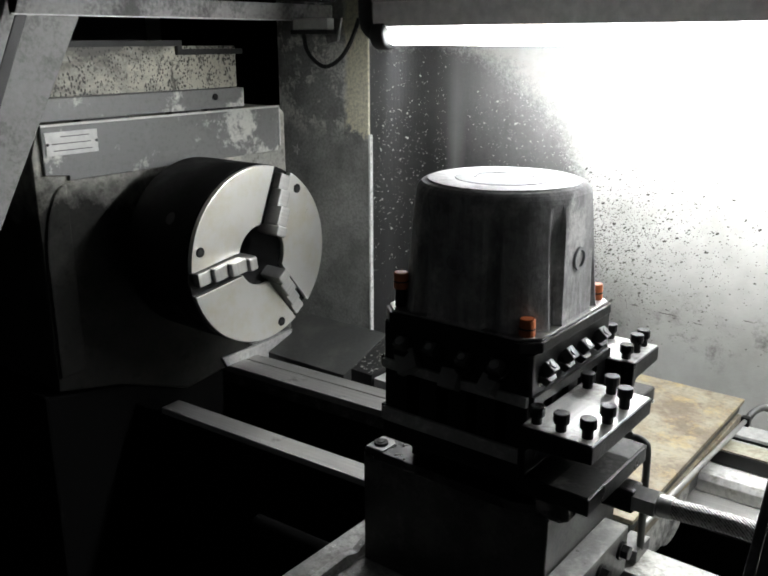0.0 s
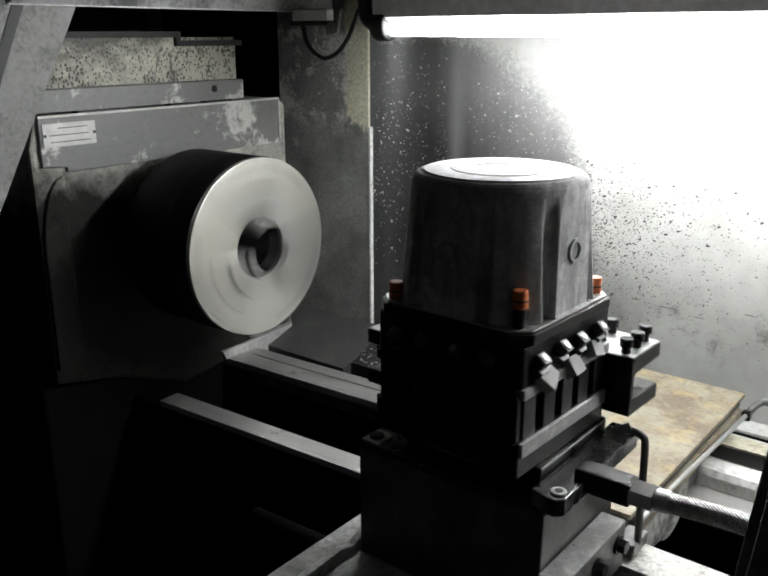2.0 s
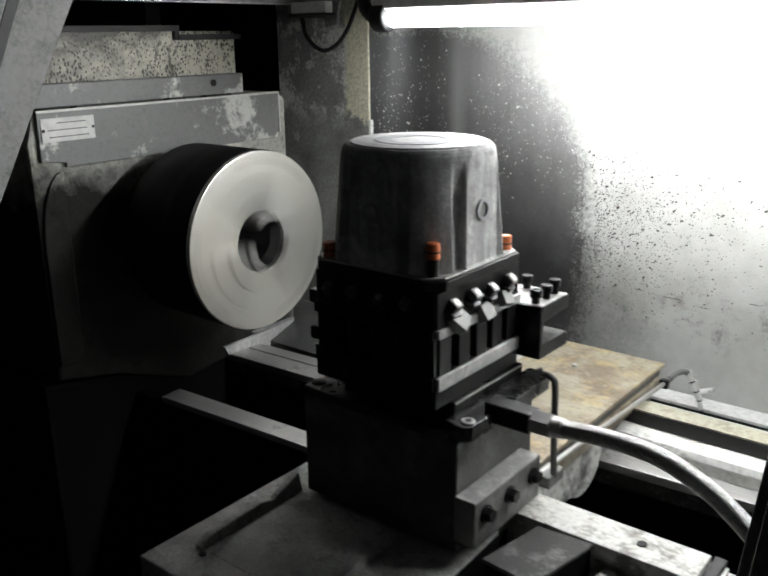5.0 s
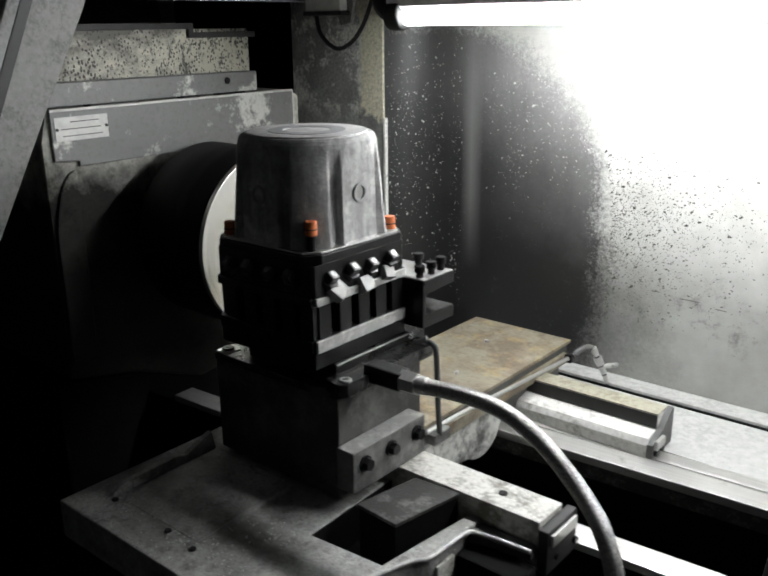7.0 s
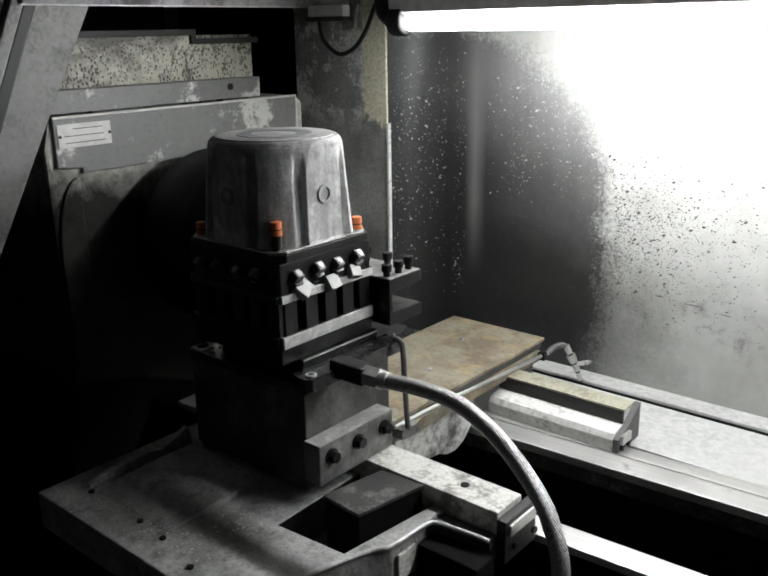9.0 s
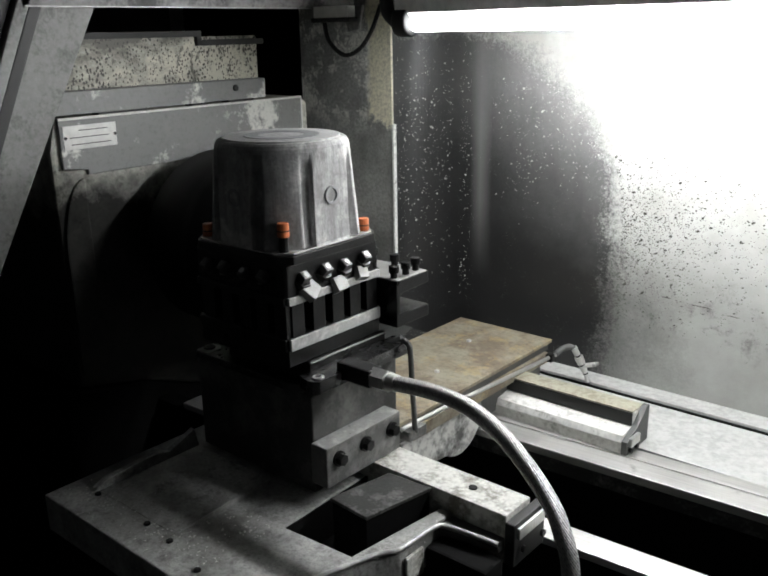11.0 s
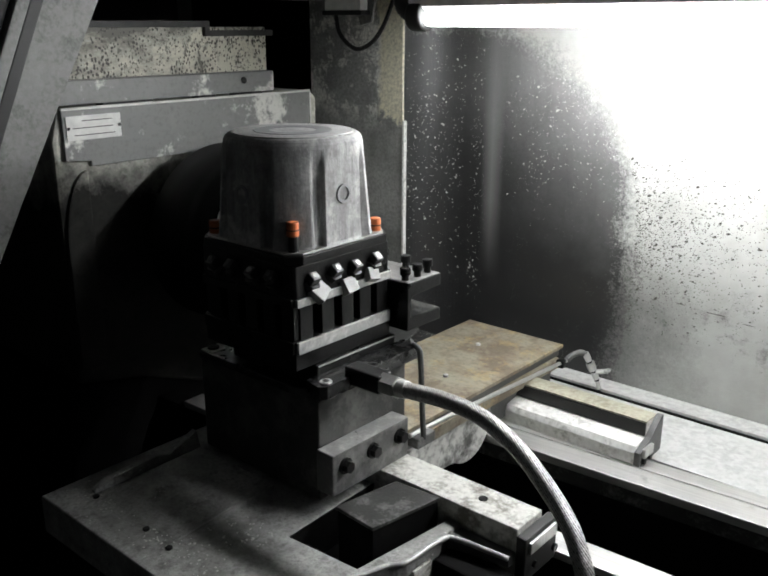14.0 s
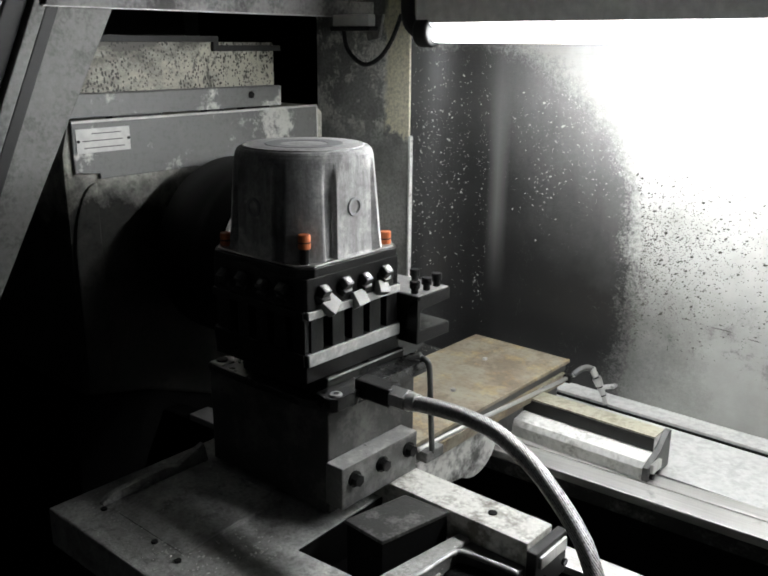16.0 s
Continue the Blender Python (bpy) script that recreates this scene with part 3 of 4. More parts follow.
# ---- headstock and chuck ----
def headstock():
    h = thing("headstock", "grey painted lathe headstock with flaking paint", "headstock")
    outline = [(-0.318, 0.905), (-0.318, 1.290), (-0.306, 1.338), (0.205, 1.338), (0.225, 1.325), (0.225, 0.86), (0.10, 0.862), (0.06, 0.84), (-0.06, 0.825), (-0.20, 0.88)]
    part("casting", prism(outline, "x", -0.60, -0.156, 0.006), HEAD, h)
    c = part("cover_plate", prism([(-0.303, 1.331), (-0.303, 1.262), (-0.262, 1.258), (-0.262, 1.250), (0.197, 1.252), (0.203, 1.338), (-0.303, 1.338)], "x", -0.1555, -0.149, 0.0015), COVER, h)
    part("worn_edge", box(-0.1555, -0.1482, -0.303, 0.203, 1.3355, 1.3392, 0.0005), WHITE, c, "paint rubbed off the edge")
    part("worn_edge", box(-0.1555, -0.1482, 0.2005, 0.2042, 1.262, 1.335, 0.0005), WHITE, c, "paint rubbed off the edge")
    n = part("nameplate", box(-0.1495, -0.1475, -0.298, -0.207, 1.291, 1.327, 0.0004), WHITE, h, "white enamel nameplate with worn print")
    for i, (a, b) in enumerate(((-0.272, -0.222), (-0.288, -0.22), (-0.286, -0.218))):
        z = 1.320 - i * 0.0105
        part("print_line", box(-0.1476, -0.1471, a, b, z - 0.0012, z, 0), INK, n)
    for y, z in ((-0.295, 1.309), (-0.210, 1.309)):
        part("rivet", cyl((-0.1478, y, z), (-0.1462, y, z), 0.0024, seg=10), INK, n)
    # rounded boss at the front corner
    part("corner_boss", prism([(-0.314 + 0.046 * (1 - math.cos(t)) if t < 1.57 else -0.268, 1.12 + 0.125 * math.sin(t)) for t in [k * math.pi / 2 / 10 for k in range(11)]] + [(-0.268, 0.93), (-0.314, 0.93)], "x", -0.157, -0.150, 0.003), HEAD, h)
    strip = part("upper_strip", box(-0.185, -0.155, -0.305, 0.118, 1.342, 1.377, 0.002), COVER, h)
    part("screw", cyl((-0.156, 0.047, 1.363), (-0.1525, 0.047, 1.363), 0.006, seg=14, bevel=0.001), BLACKED, strip)
    for y0, y1 in ((-0.23, -0.14), (-0.05, -0.015), (0.03, 0.09)):
        part("shim", box(-0.176, -0.156, y0, y1, 1.336, 1.343, 0.001), BLACKED, strip)
    p = part("splash_panel", box(-0.21, -0.180, -0.33, 0.124, 1.372, 1.452, 0.001), CREAM, h, "cream panel covered in black oil runs")
    part("top_rail", box(-0.20, -0.172, -0.33, -0.012, 1.452, 1.462, 0.001), DARK, p)
    part("top_rail", box(-0.20, -0.172, -0.012, 0.135, 1.437, 1.447, 0.001), DARK, p)
    part("top_rail", box(-0.20, -0.172, -0.016, -0.006, 1.437, 1.462, 0.001), DARK, p)
    part("spindle_nose", cyl((-0.16, -0.05, AXIS + 0.02), (-0.12, -0.05, AXIS + 0.02), 0.105, seg=48, bevel=0.003), CHUCK_BLACK, h, "", True)
    # foot of the headstock on the bed
    part("foot", prism([(-0.06, 0.80), (-0.06, 0.828), (0.06, 0.848), (0.10, 0.868), (0.225, 0.872), (0.225, 0.80)], "x", -0.60, -0.17, 0.003), IRON, h)
    part("ledge", prism([(0.035, 0.842), (0.025, 0.862), (0.10, 0.862), (0.218, 0.868), (0.224, 0.80), (0.10, 0.812)], "x", -0.175, -0.150, 0.002), BARE, h, "pale grey ledge under the chuck")
    part("ledge_edge", box(-0.160, -0.1485, 0.102, 0.218, 0.8675, 0.871, 0.0006), LIP, h)
    part("base", prism([(-0.34, 0.08), (-0.34, 0.90), (0.225, 0.80), (0.225, 0.08)], "x", -0.60, -0.165, 0.006), DEEP_BLACK, h)
    k = 1.058
    h.scale = (k, k, k)
    h.location = (1.045 * (1 - k), -0.965 * (1 - k), 1.458 * (1 - k))


def chuck():
    c = thing("lathe_chuck", "three-jaw lathe chuck with a bright turned face", "chuck")
    c.location = (0, 0, AXIS)
    R, r, L = 0.1575, 0.054, 0.175
    profile = ((-L, 0.03), (-L, R - 0.004), (-L + 0.004, R), (-0.012, R), (-0.010, R - 0.002), (-0.010, r - 0.001), (-0.11, r - 0.004), (-0.11, 0.03))
    turn = [[(x, q * math.cos(u), q * math.sin(u)) for u in [2 * math.pi * i / 96 for i in range(96)]] for x, q in profile]
    body = part("body", loft(turn, None, True), CHUCK_BLACK, c, "oily black chuck body", True)
    for f in body.data.polygons:
        f.use_smooth = abs(f.normal.x) < 0.5
    # bright face: a ring cut by three slots
    slots = [math.radians(a) for a in (68, 188, 308)]
    half = 0.021

    def rim(k, rad):
        a0, a1 = slots[k], slots[(k + 1) % 3] + (2 * math.pi if k == 2 else 0)
        d = math.asin(half / rad)
        return [(rad * math.cos(t), rad * math.sin(t)) for t in np.linspace(a0 + d, a1 - d, 26)]
    for k in range(3):
        part("face_sector", prism(rim(k, R - 0.001) + rim(k, r)[::-1], "x", -0.0098, 0.0, 0.0012), FACE, c, "bright turned face of the chuck")
    for a in slots:
        m = Matrix.Rotation(a, 4, "X")
        j = part("jaw", box(-0.02, 0.030, 0.038, 0.056, -0.0165, 0.0065, 0.003), BRIGHT, c, "stepped hardened steel jaw")
        j.matrix_basis = m
        s = part("jaw_step", box(-0.022, 0.024, 0.0565, 0.090, -0.0185, 0.0055, 0.0025), BRIGHT, j)
        part("jaw_step", box(-0.022, 0.014, 0.0905, 0.120, -0.0185, 0.0055, 0.0025), BRIGHT, j)
        part("jaw_step", box(-0.022, 0.006, 0.1205, 0.148, -0.0185, 0.0055, 0.0025), BRIGHT, j)
    for a in (49, 167, 287):
        t = math.radians(a)
        y, z = 0.140 * math.cos(t), 0.140 * math.sin(t)
        b = part("face_bolt", cyl((-0.004, y, z), (0.0012, y, z), 0.0085, seg=18, bevel=0.001), BLACKED, c)
        part("socket", cyl((0.0008, y, z), (0.0018, y, z), 0.004, seg=6), RUBBER, b)
    for k in range(6):
        t = math.radians(30 + 60 * k)
        y, z = (R - 0.001) * math.cos(t), (R - 0.001) * math.sin(t)
        part("key_socket", cyl((-0.07, y, z), (-0.07, y * 1.012, z * 1.012), 0.011, seg=16), RUBBER, c)
    return c


# ---- bed ----
def bed():
    b = thing("lathe_bed", "cast iron lathe bed with ground steel ways", "lathe bed")
    part("front_way", prism([(-0.099, WAY - 0.012), (-0.099, WAY), (-0.056, WAY), (-0.056, WAY - 0.012)], "x", -0.16, 1.9, 0.002), STEEL_X, b, "ground steel front way")
    part("rear_way", prism([(0.124, WAY - 0.014), (0.124, WAY), (0.170, WAY), (0.170, WAY - 0.006), (0.175, WAY - 0.006), (0.175, WAY), (0.206, WAY), (0.206, WAY - 0.014)], "x", -0.30, 1.9, 0.0015), STEEL_X, b, "ground steel rear way with a groove")
    part("front_wall", box(-0.30, 1.9, -0.097, -0.058, 0.30, WAY - 0.0125, 0.002), DEEP_BLACK, b)
    part("rear_wall", box(-0.30, 1.9, 0.130, 0.200, 0.30, WAY - 0.040, 0.002), DEEP_BLACK, b)
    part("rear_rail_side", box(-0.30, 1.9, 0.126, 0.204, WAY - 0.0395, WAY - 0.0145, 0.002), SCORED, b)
    part("trough", box(-0.30, 1.9, -0.057, 0.129, 0.30, 0.34, 0.002), DEEP_BLACK, b)
    part("lead_screw", cyl((0.145, -0.17, 0.712), (1.9, -0.17, 0.712), 0.014, seg=20), DEEP_BLACK, b, "", True)
    # the bed lies a little askew to the guard
    b.matrix_world = Matrix.Translation((0.28, -0.08, 0)) @ Matrix.Rotation(math.radians(3.2), 4, "Z") @ Matrix.Translation((-0.28, 0.08, 0))


# ---- carriage ----
TX, TY = 0.2208, -0.1895     # turret axis


def turret(car):
    """Four-way tool turret; built about its own axis."""
    S = 0.0885
    t = part("turret", prism([(-S + 0.004, -S), (S - 0.004, -S), (S, -S + 0.004), (S, S - 0.004), (S - 0.004, S), (-S + 0.004, S), (-S, S - 0.004), (-S, -S + 0.004)], "z", 1.128, 1.180, 0.0015), BLACKED, car, "black square four-way tool turret")
    part("lower_block", box(-S, S, -S, S, 1.046, 1.084, 0.0015), BLACKED, t)
    part("core", box(-S + 0.026, S - 0.026, -S + 0.026, S - 0.026, 1.082, 1.130, 0.001), BLACKED, t)
    for k in range(4):
        m = Matrix.Rotation(k * math.pi / 2, 4, "Z")
        for w, z0, z1 in (("upper_lip", 1.1285, 1.139), ("lower_lip", 1.068, 1.0835)):
            o = part(w, box(S - 0.002, S + 0.0035, -S + 0.002, S - 0.002, z0, z1, 0.001), PITTED if k == 0 else BLACKED, t, "milled lip of the tool slot")
            o.matrix_basis = m
        for y in (-0.068, -0.030, 0.006, 0.040, 0.074):
            o = part("slot_post", box(S - 0.020, S - 0.001, y - 0.011, y + 0.011, 1.082, 1.130, 0.001), BLACKED, t)
            o.matrix_basis = m
        for i, y in enumerate((-0.060, -0.022, 0.016, 0.054)):
            d = m @ Matrix.Translation((S - 0.010, y, 1.143 + 0.004 * (i % 2))) @ Matrix.Rotation(math.radians(38 + 5 * (i % 2)), 4, "Y")
            o = part("clamp_screw", cyl((0, 0, -0.012), (0, 0, 0.018), 0.0085, seg=16, bevel=0.001), BLACKED, t, "square-headed clamp screw")
            o.matrix_basis = d
            part("head", box(-0.0065, 0.0065, -0.0065, 0.0065, 0.018, 0.029, 0.0012), IRON, o)
            # pale caps paint in the light caught by the screw ends
            part("bright_end", cyl((0, 0, 0.0285), (0, 0, 0.0300), 0.0060 - 0.0012 * ((i + k) % 3), 0.0040, seg=10), LIP if k == 0 or i == 2 else IRON, o, "pale end, its lit look put into the colour")
            part("collar", cyl((0, 0, 0.010), (0, 0, 0.0185), 0.0125, seg=6, bevel=0.001), BLACKED, o)
    # loose clamp pads on the empty face
    for y, z, turn_by, w in ((-0.052, 1.143, 35, 0.0115), (0.002, 1.138, 4, 0.0105), (0.046, 1.143, -12, 0.009)):
        o = part("clamp_pad", box(-0.006, 0.007, -w, w, -w, w * 0.9, 0.001), LEDGE, t, "bare steel clamp pad")
        o.matrix_basis = Matrix.Translation((S + 0.004, y, z)) @ Matrix.Rotation(math.radians(-32), 4, "Y") @ Matrix.Rotation(math.radians(turn_by), 4, "X")
    # flange and housing
    F, c = 0.0930, 0.017
    octo = lambda f, q: [(-f + q, -f), (f - q, -f), (f, -f + q), (f, f - q), (f - q, f), (-f + q, f), (-f, f - q), (-f, -f + q)]
    part("flange", prism(octo(F, c), "z", 1.181, 1.192, 0.0015), BLACKED, t, "black chamfered flange")
    part("flange_rim", prism(octo(F - 0.003, c), "z", 1.1925, 1.195, 0.0006), STEEL_Y, t, "rubbed bright rim")
    # cast housing: a tapered drum with four flats, pockets beside each corner
    rings = []
    for z, a, r, g in ((1.195, 0.0897, 0.1010, 1.0), (1.198, 0.0885, 0.1000, 1.0), (1.215, 0.0882, 0.0985, 1.0), (1.235, 0.0879, 0.0968, 1.0), (1.255, 0.0876, 0.0950, 0.95), (1.270, 0.0873, 0.0937, 0.85),
                       (1.285, 0.0871, 0.0924, 0.65), (1.298, 0.0869, 0.0912, 0.4), (1.308, 0.0867, 0.0903, 0.15), (1.316, 0.0865, 0.0894, 0), (1.321, 0.0862, 0.0884, 0),
                       (1.325, 0.0850, 0.0864, 0), (1.3275, 0.0832, 0.0836, 0), (1.3285, 0.0790, 0.0790, 0)):
        ring = []
        for k in range(288):
            u = 2 * math.pi * (k + 0.5) / 288
            cs, sn = math.cos(u), math.sin(u)
            rr = min(a / max(abs(cs), abs(sn)), r)
            off = (u - math.pi / 4) % (math.pi / 2)
            off = min(off, math.pi / 2 - off)
            rr -= 0.0105 * g * math.exp(-((off - 0.345) / 0.080) ** 6)
            ring.append((rr * cs, rr * sn, z))
        rings.append(ring)
    h = part("housing", loft(rings), STREAKED, t, "cast grey drive housing with grooved corners")
    h.scale, h.location = (1, 1, 0.984), (0, 0, 1.195 * 0.016)
    part("top_ring", cyl((0, 0, 1.3280), (0, 0, 1.3300), 0.0778, seg=64, bevel=0.0008), BARE, h, "bare machined top", True)
    part("top_groove", loft([[(q * math.cos(u), q * math.sin(u), zz) for u in [2 * math.pi * i / 48 for i in range(48)]] for q, zz in ((0.030, 1.3301), (0.0305, 1.3307), (0.050, 1.3307), (0.0505, 1.3301))], None, False), CASTGREY, h, "darker turned ring")
    part("top_plug", cyl((0.012, -0.03, 1.3295), (0.012, -0.03, 1.3306), 0.005, seg=20, bevel=0.0004), CASTGREY, h, "", True)
    for k in range(4):
        m = Matrix.Rotation(k * math.pi / 2, 4, "Z")
        bm = bmesh.new()
        loft([[(0.0876 + d, r * math.cos(u), 1.258 + r * math.sin(u)) for u in [2 * math.pi * i / 24 for i in range(24)]] for d, r in ((-0.002, 0.0125), (0.0022, 0.0120), (0.0022, 0.0085), (-0.002, 0.0080))], bm, False)
        o = part("boss_ring", bm, CASTGREY, h)
        o.matrix_basis = m
        q = 0.0745
        b = 1.2140 if k == 3 else 1.194
        o = part("knob", cyl((q, q, b), (q, q, b + 0.0180), 0.0080, 0.0075, seg=18, bevel=0.0018), ORANGE, t, "orange plastic cap on a bolt")
        o.matrix_basis = m
        part("cap_groove", cyl((q, q, b + 0.0075), (q, q, b + 0.009), 0.0082, seg=18), INK, o)
        part("bolt", cyl((q, q, 1.192), (q, q, b), 0.0062, seg=12), BLACKED, o)
    # tool holders on two neighbouring faces
    for k in (1, 2):
        m = Matrix.Rotation(k * math.pi / 2, 4, "Z")
        o = part("tool_holder", prism([(S + 0.0045, 1.055), (S + 0.0045, 1.123), (0.166, 1.123), (0.166, 1.106), (S + 0.016, 1.103), (S + 0.012, 1.099), (S + 0.012, 1.074), (0.166, 1.072), (0.166, 1.055)], "y", -0.117, 0.018, 0.0015), BLACKED, t, "black C-shaped tool holder")
        o.matrix_basis = m
        part("bright_top", box(S + 0.007, 0.1645, -0.1155, 0.0165, 1.1225, 1.1240, 0.0005), STEEL_Y, o, "rubbed bright top face")
        part("bright_ledge", box(S + 0.016, 0.1645, -0.1155, 0.0165, 1.0715, 1.0732, 0.0005), SCORED, o, "scored ledge")
        for x, y in ((0.104, -0.103), (0.129, -0.104), (0.154, -0.102), (0.155, -0.062), (0.154, -0.022), (0.130, 0.003), (0.105, 0.002)):
            h = 1.124 + random.uniform(0.006, 0.012)
            b = part("holder_screw", cyl((x, y, 1.1235), (x, y, h + 0.002), 0.0052, seg=12), BLACKED, o)
            part("screw_head", cyl((x, y, h), (x, y, h + 0.010), 0.0076, seg=12, bevel=0.0012), BLACKED, b)
    t.location = (TX, TY, 0)
    return t


def carriage():
    c = thing("lathe_carriage", "black oily lathe carriage with cross slide and turret", "lathe carriage")
    # saddle
    part("saddle_table", prism([(0.026, -0.487), (0.026, -0.17), (0.338, -0.17), (0.344, -0.333), (0.452, -0.325), (0.455, -0.299), (0.471, -0.172), (0.489, -0.172), (0.489, -0.202), (0.487, -0.276), (0.471, -0.304), (0.441, -0.399), (0.413, -0.487)], "z", 0.80, 0.855, 0.003), SCRAPED, c, "oily cast iron saddle table")
    part("apron", prism([(0.03, -0.48), (0.41, -0.48), (0.466, -0.304), (0.484, -0.272), (0.486, -0.172), (0.03, -0.172)], "z", 0.45, 0.7885, 0.004), DEEP_BLACK, c)
    part("raised_plate", prism([(-0.432, 0.8548), (-0.432, 0.8556), (-0.345, 0.8625), (-0.272, 0.8625), (-0.272, 0.8548)], "x", 0.090, 0.250, 0.0004), SCRAPED, c, "raised steel cover plate")
    part("plate_edge", prism([(-0.428, 0.8554), (-0.428, 0.8566), (-0.345, 0.8632), (-0.2735, 0.8632), (-0.2735, 0.8618), (-0.345, 0.8618)], "x", 0.2485, 0.2506, 0.0002), LIP, c, "thin bright edge strip")
    part("rim", prism([(-0.437, 0.855), (-0.437, 0.860), (-0.42, 0.868), (-0.335, 0.872), (-0.315, 0.866), (-0.268, 0.885), (-0.262, 0.855)], "x", 0.068, 0.078, 0.0015), SCRAPED, c)
    for x, y in ((0.085, -0.44), (0.20, -0.44), (0.255, -0.445), (0.33, -0.46)):
        part("table_screw", cyl((x, y, 0.854), (x, y, 0.8575), 0.0045, seg=12, bevel=0.0008), BLACKED, c)
    random.seed(5)
    bits = []
    for _ in range(150):
        x, y = random.choice(((0.29, -0.43, 0.05, 0.03), (0.09, -0.44, 0.03, 0.03), (0.30, -0.36, 0.03, 0.05), (0.22, -0.455, 0.09, 0.02)))[:2]
        x, y, q = x + random.gauss(0, 0.03), y + random.gauss(0, 0.018), random.uniform(0.0004, 0.0016)
        if not (0.09 < x < 0.255 and y > -0.428) and 0.03 < x < 0.335 and y > -0.48:
            u = random.uniform(0, 3.1)
            bits.append((Vector((x, y, 0.8551)), Vector((math.cos(u), math.sin(u), 0)), Vector((-math.sin(u), math.cos(u), 0)), Vector((0, 0, 1)), q * 1.6, q))
    me = flecks(bits, 0.0012)
    me.materials.append(CHIP)
    o = tagged(new("swarf", me), "small metal chips lying on the saddle table", kind="stuff")
    o.parent = c
    # black floor and added wall sheet paint in the pocket's shade
    part("pocket_floor", box(0.33, 0.475, -0.335, -0.17, 0.789, 0.7995, 0.001), DEEP_BLACK, c)
    part("pocket_shade", prism([(0.3393, -0.171), (0.3453, -0.332), (0.3475, -0.332), (0.3415, -0.171)], "z", 0.7995, 0.8545, 0), DEEP_BLACK, c)
    part("pocket_box", prism([(0.371, -0.273), (0.434, -0.278), (0.454, -0.174), (0.389, -0.180)], "z", 0.7995, 0.8744, 0.001), DEEP_BLACK, c, "black box under the cover plate")
    part("pocket_cover", prism([(0.369, -0.275), (0.436, -0.280), (0.456, -0.172), (0.387, -0.178)], "z", 0.8745, 0.8795, 0.001), SCORED, c, "loose steel cover plate")
    part("table_rim", sweep([(0.413, -0.487, 0.853), (0.441, -0.399, 0.853), (0.470, -0.306, 0.853), (0.486, -0.277, 0.853), (0.490, -0.215, 0.853), (0.503, -0.199, 0.852), (0.570, -0.188, 0.849)], 0.0036, 8, 6), LIP, c, "rubbed bright rim of the casting", True)
    part("shelf", prism([(0.4895, -0.1715), (0.4895, -0.203), (0.505, -0.197), (0.570, -0.186), (0.570, -0.1715)], "z", 0.835, 0.850, 0.0015), IRON, c)
    part("web_patch", box(0.488, 0.4925, -0.270, -0.235, 0.80, 0.838, 0.002), PALE, c)
    part("bracket_web", box(0.4895, 0.58, -0.23, -0.189, 0.55, 0.834, 0.004), DEEP_BLACK, c)
    f = part("front_way_cover", box(0.30, 0.570, -0.170, -0.112, 0.812, 0.880, 0.002), PALE, c, "chipped pale cover over the front way")
    part("wiper", box(0.570, 0.584, -0.172, -0.098, 0.812, 0.872, 0.002), RUBBER, f, "black rubber way wiper")
    part("wiper_frame", box(0.584, 0.588, -0.166, -0.104, 0.850, 0.866, 0.001), BRIGHT, f)
    for y in (-0.158, -0.112):
        part("wiper_screw", cyl((0.588, y, 0.835), (0.592, y, 0.835), 0.005, seg=10), BLACKED, f)
    part("front_cover_screw", cyl((0.50, -0.14, 0.879), (0.50, -0.14, 0.8815), 0.006, seg=12), BLACKED, f)
    r = part("rear_way_cover", prism([(0.19, WAY + 0.001), (0.19, 0.828), (0.195, 0.838), (0.226, 0.843), (0.228, 0.866), (0.262, 0.866), (0.262, WAY + 0.001)], "x", 0.300, 0.556, 0.0015), WORNPALE, c, "chipped pale cover over the rear way")
    # black face: shade of the riser turned from the lamp, put into colour
    part("riser_shade", box(0.300, 0.5555, 0.2235, 0.2262, 0.8445, 0.8655, 0.0003), RUBBER, r)
    part("top_strip", box(0.300, 0.556, 0.2245, 0.264, 0.8663, 0.869, 0.0006), OLIVE, r, "oily yellowish top strip")
    part("wiper", prism([(0.188, WAY + 0.001), (0.188, 0.832), (0.226, 0.846), (0.258, 0.870), (0.266, 0.870), (0.266, WAY + 0.001)], "x", 0.556, 0.566, 0.001), IRON, r)
    part("wiper_clip", box(0.566, 0.572, 0.193, 0.224, 0.823, 0.838, 0.001), BRIGHT, r)
    for y in (0.198, 0.22):
        part("wiper_screw", cyl((0.566, y, 0.816), (0.571, y, 0.816), 0.0045, seg=10), BLACKED, r)
    # bridge under the cover plate
    part("bridge", box(0.12, 0.322, -0.17, 0.34, 0.815, 0.882, 0.002), IRON, c)
    part("bridge_side", prism([(-0.06, 0.882), (0.34, 0.882), (0.34, 0.862), (-0.06, 0.862)], "x", 0.322, 0.336, 0.001), PLATE, c)
    part("apron_lobe", prism([(0.0, 0.86)] + [(0.075 + 0.062 * math.cos(t), 0.842 + 0.062 * math.sin(t)) for t in np.linspace(0.3, -2.2, 14)] + [(-0.05, 0.80), (-0.08, 0.86)], "x", 0.27, 0.328, 0.004), LOBE, c, "chipped pale casting lobe")
    p = part("cover_plate", box(0.127, 0.334, -0.10, 0.357, 0.8955, 0.902, 0.001), PLATE, c, "rust-bloomed flat steel cover plate")
    part("plate_packing", box(0.135, 0.330, -0.10, 0.35, 0.882, 0.8955, 0.001), IRON, p)
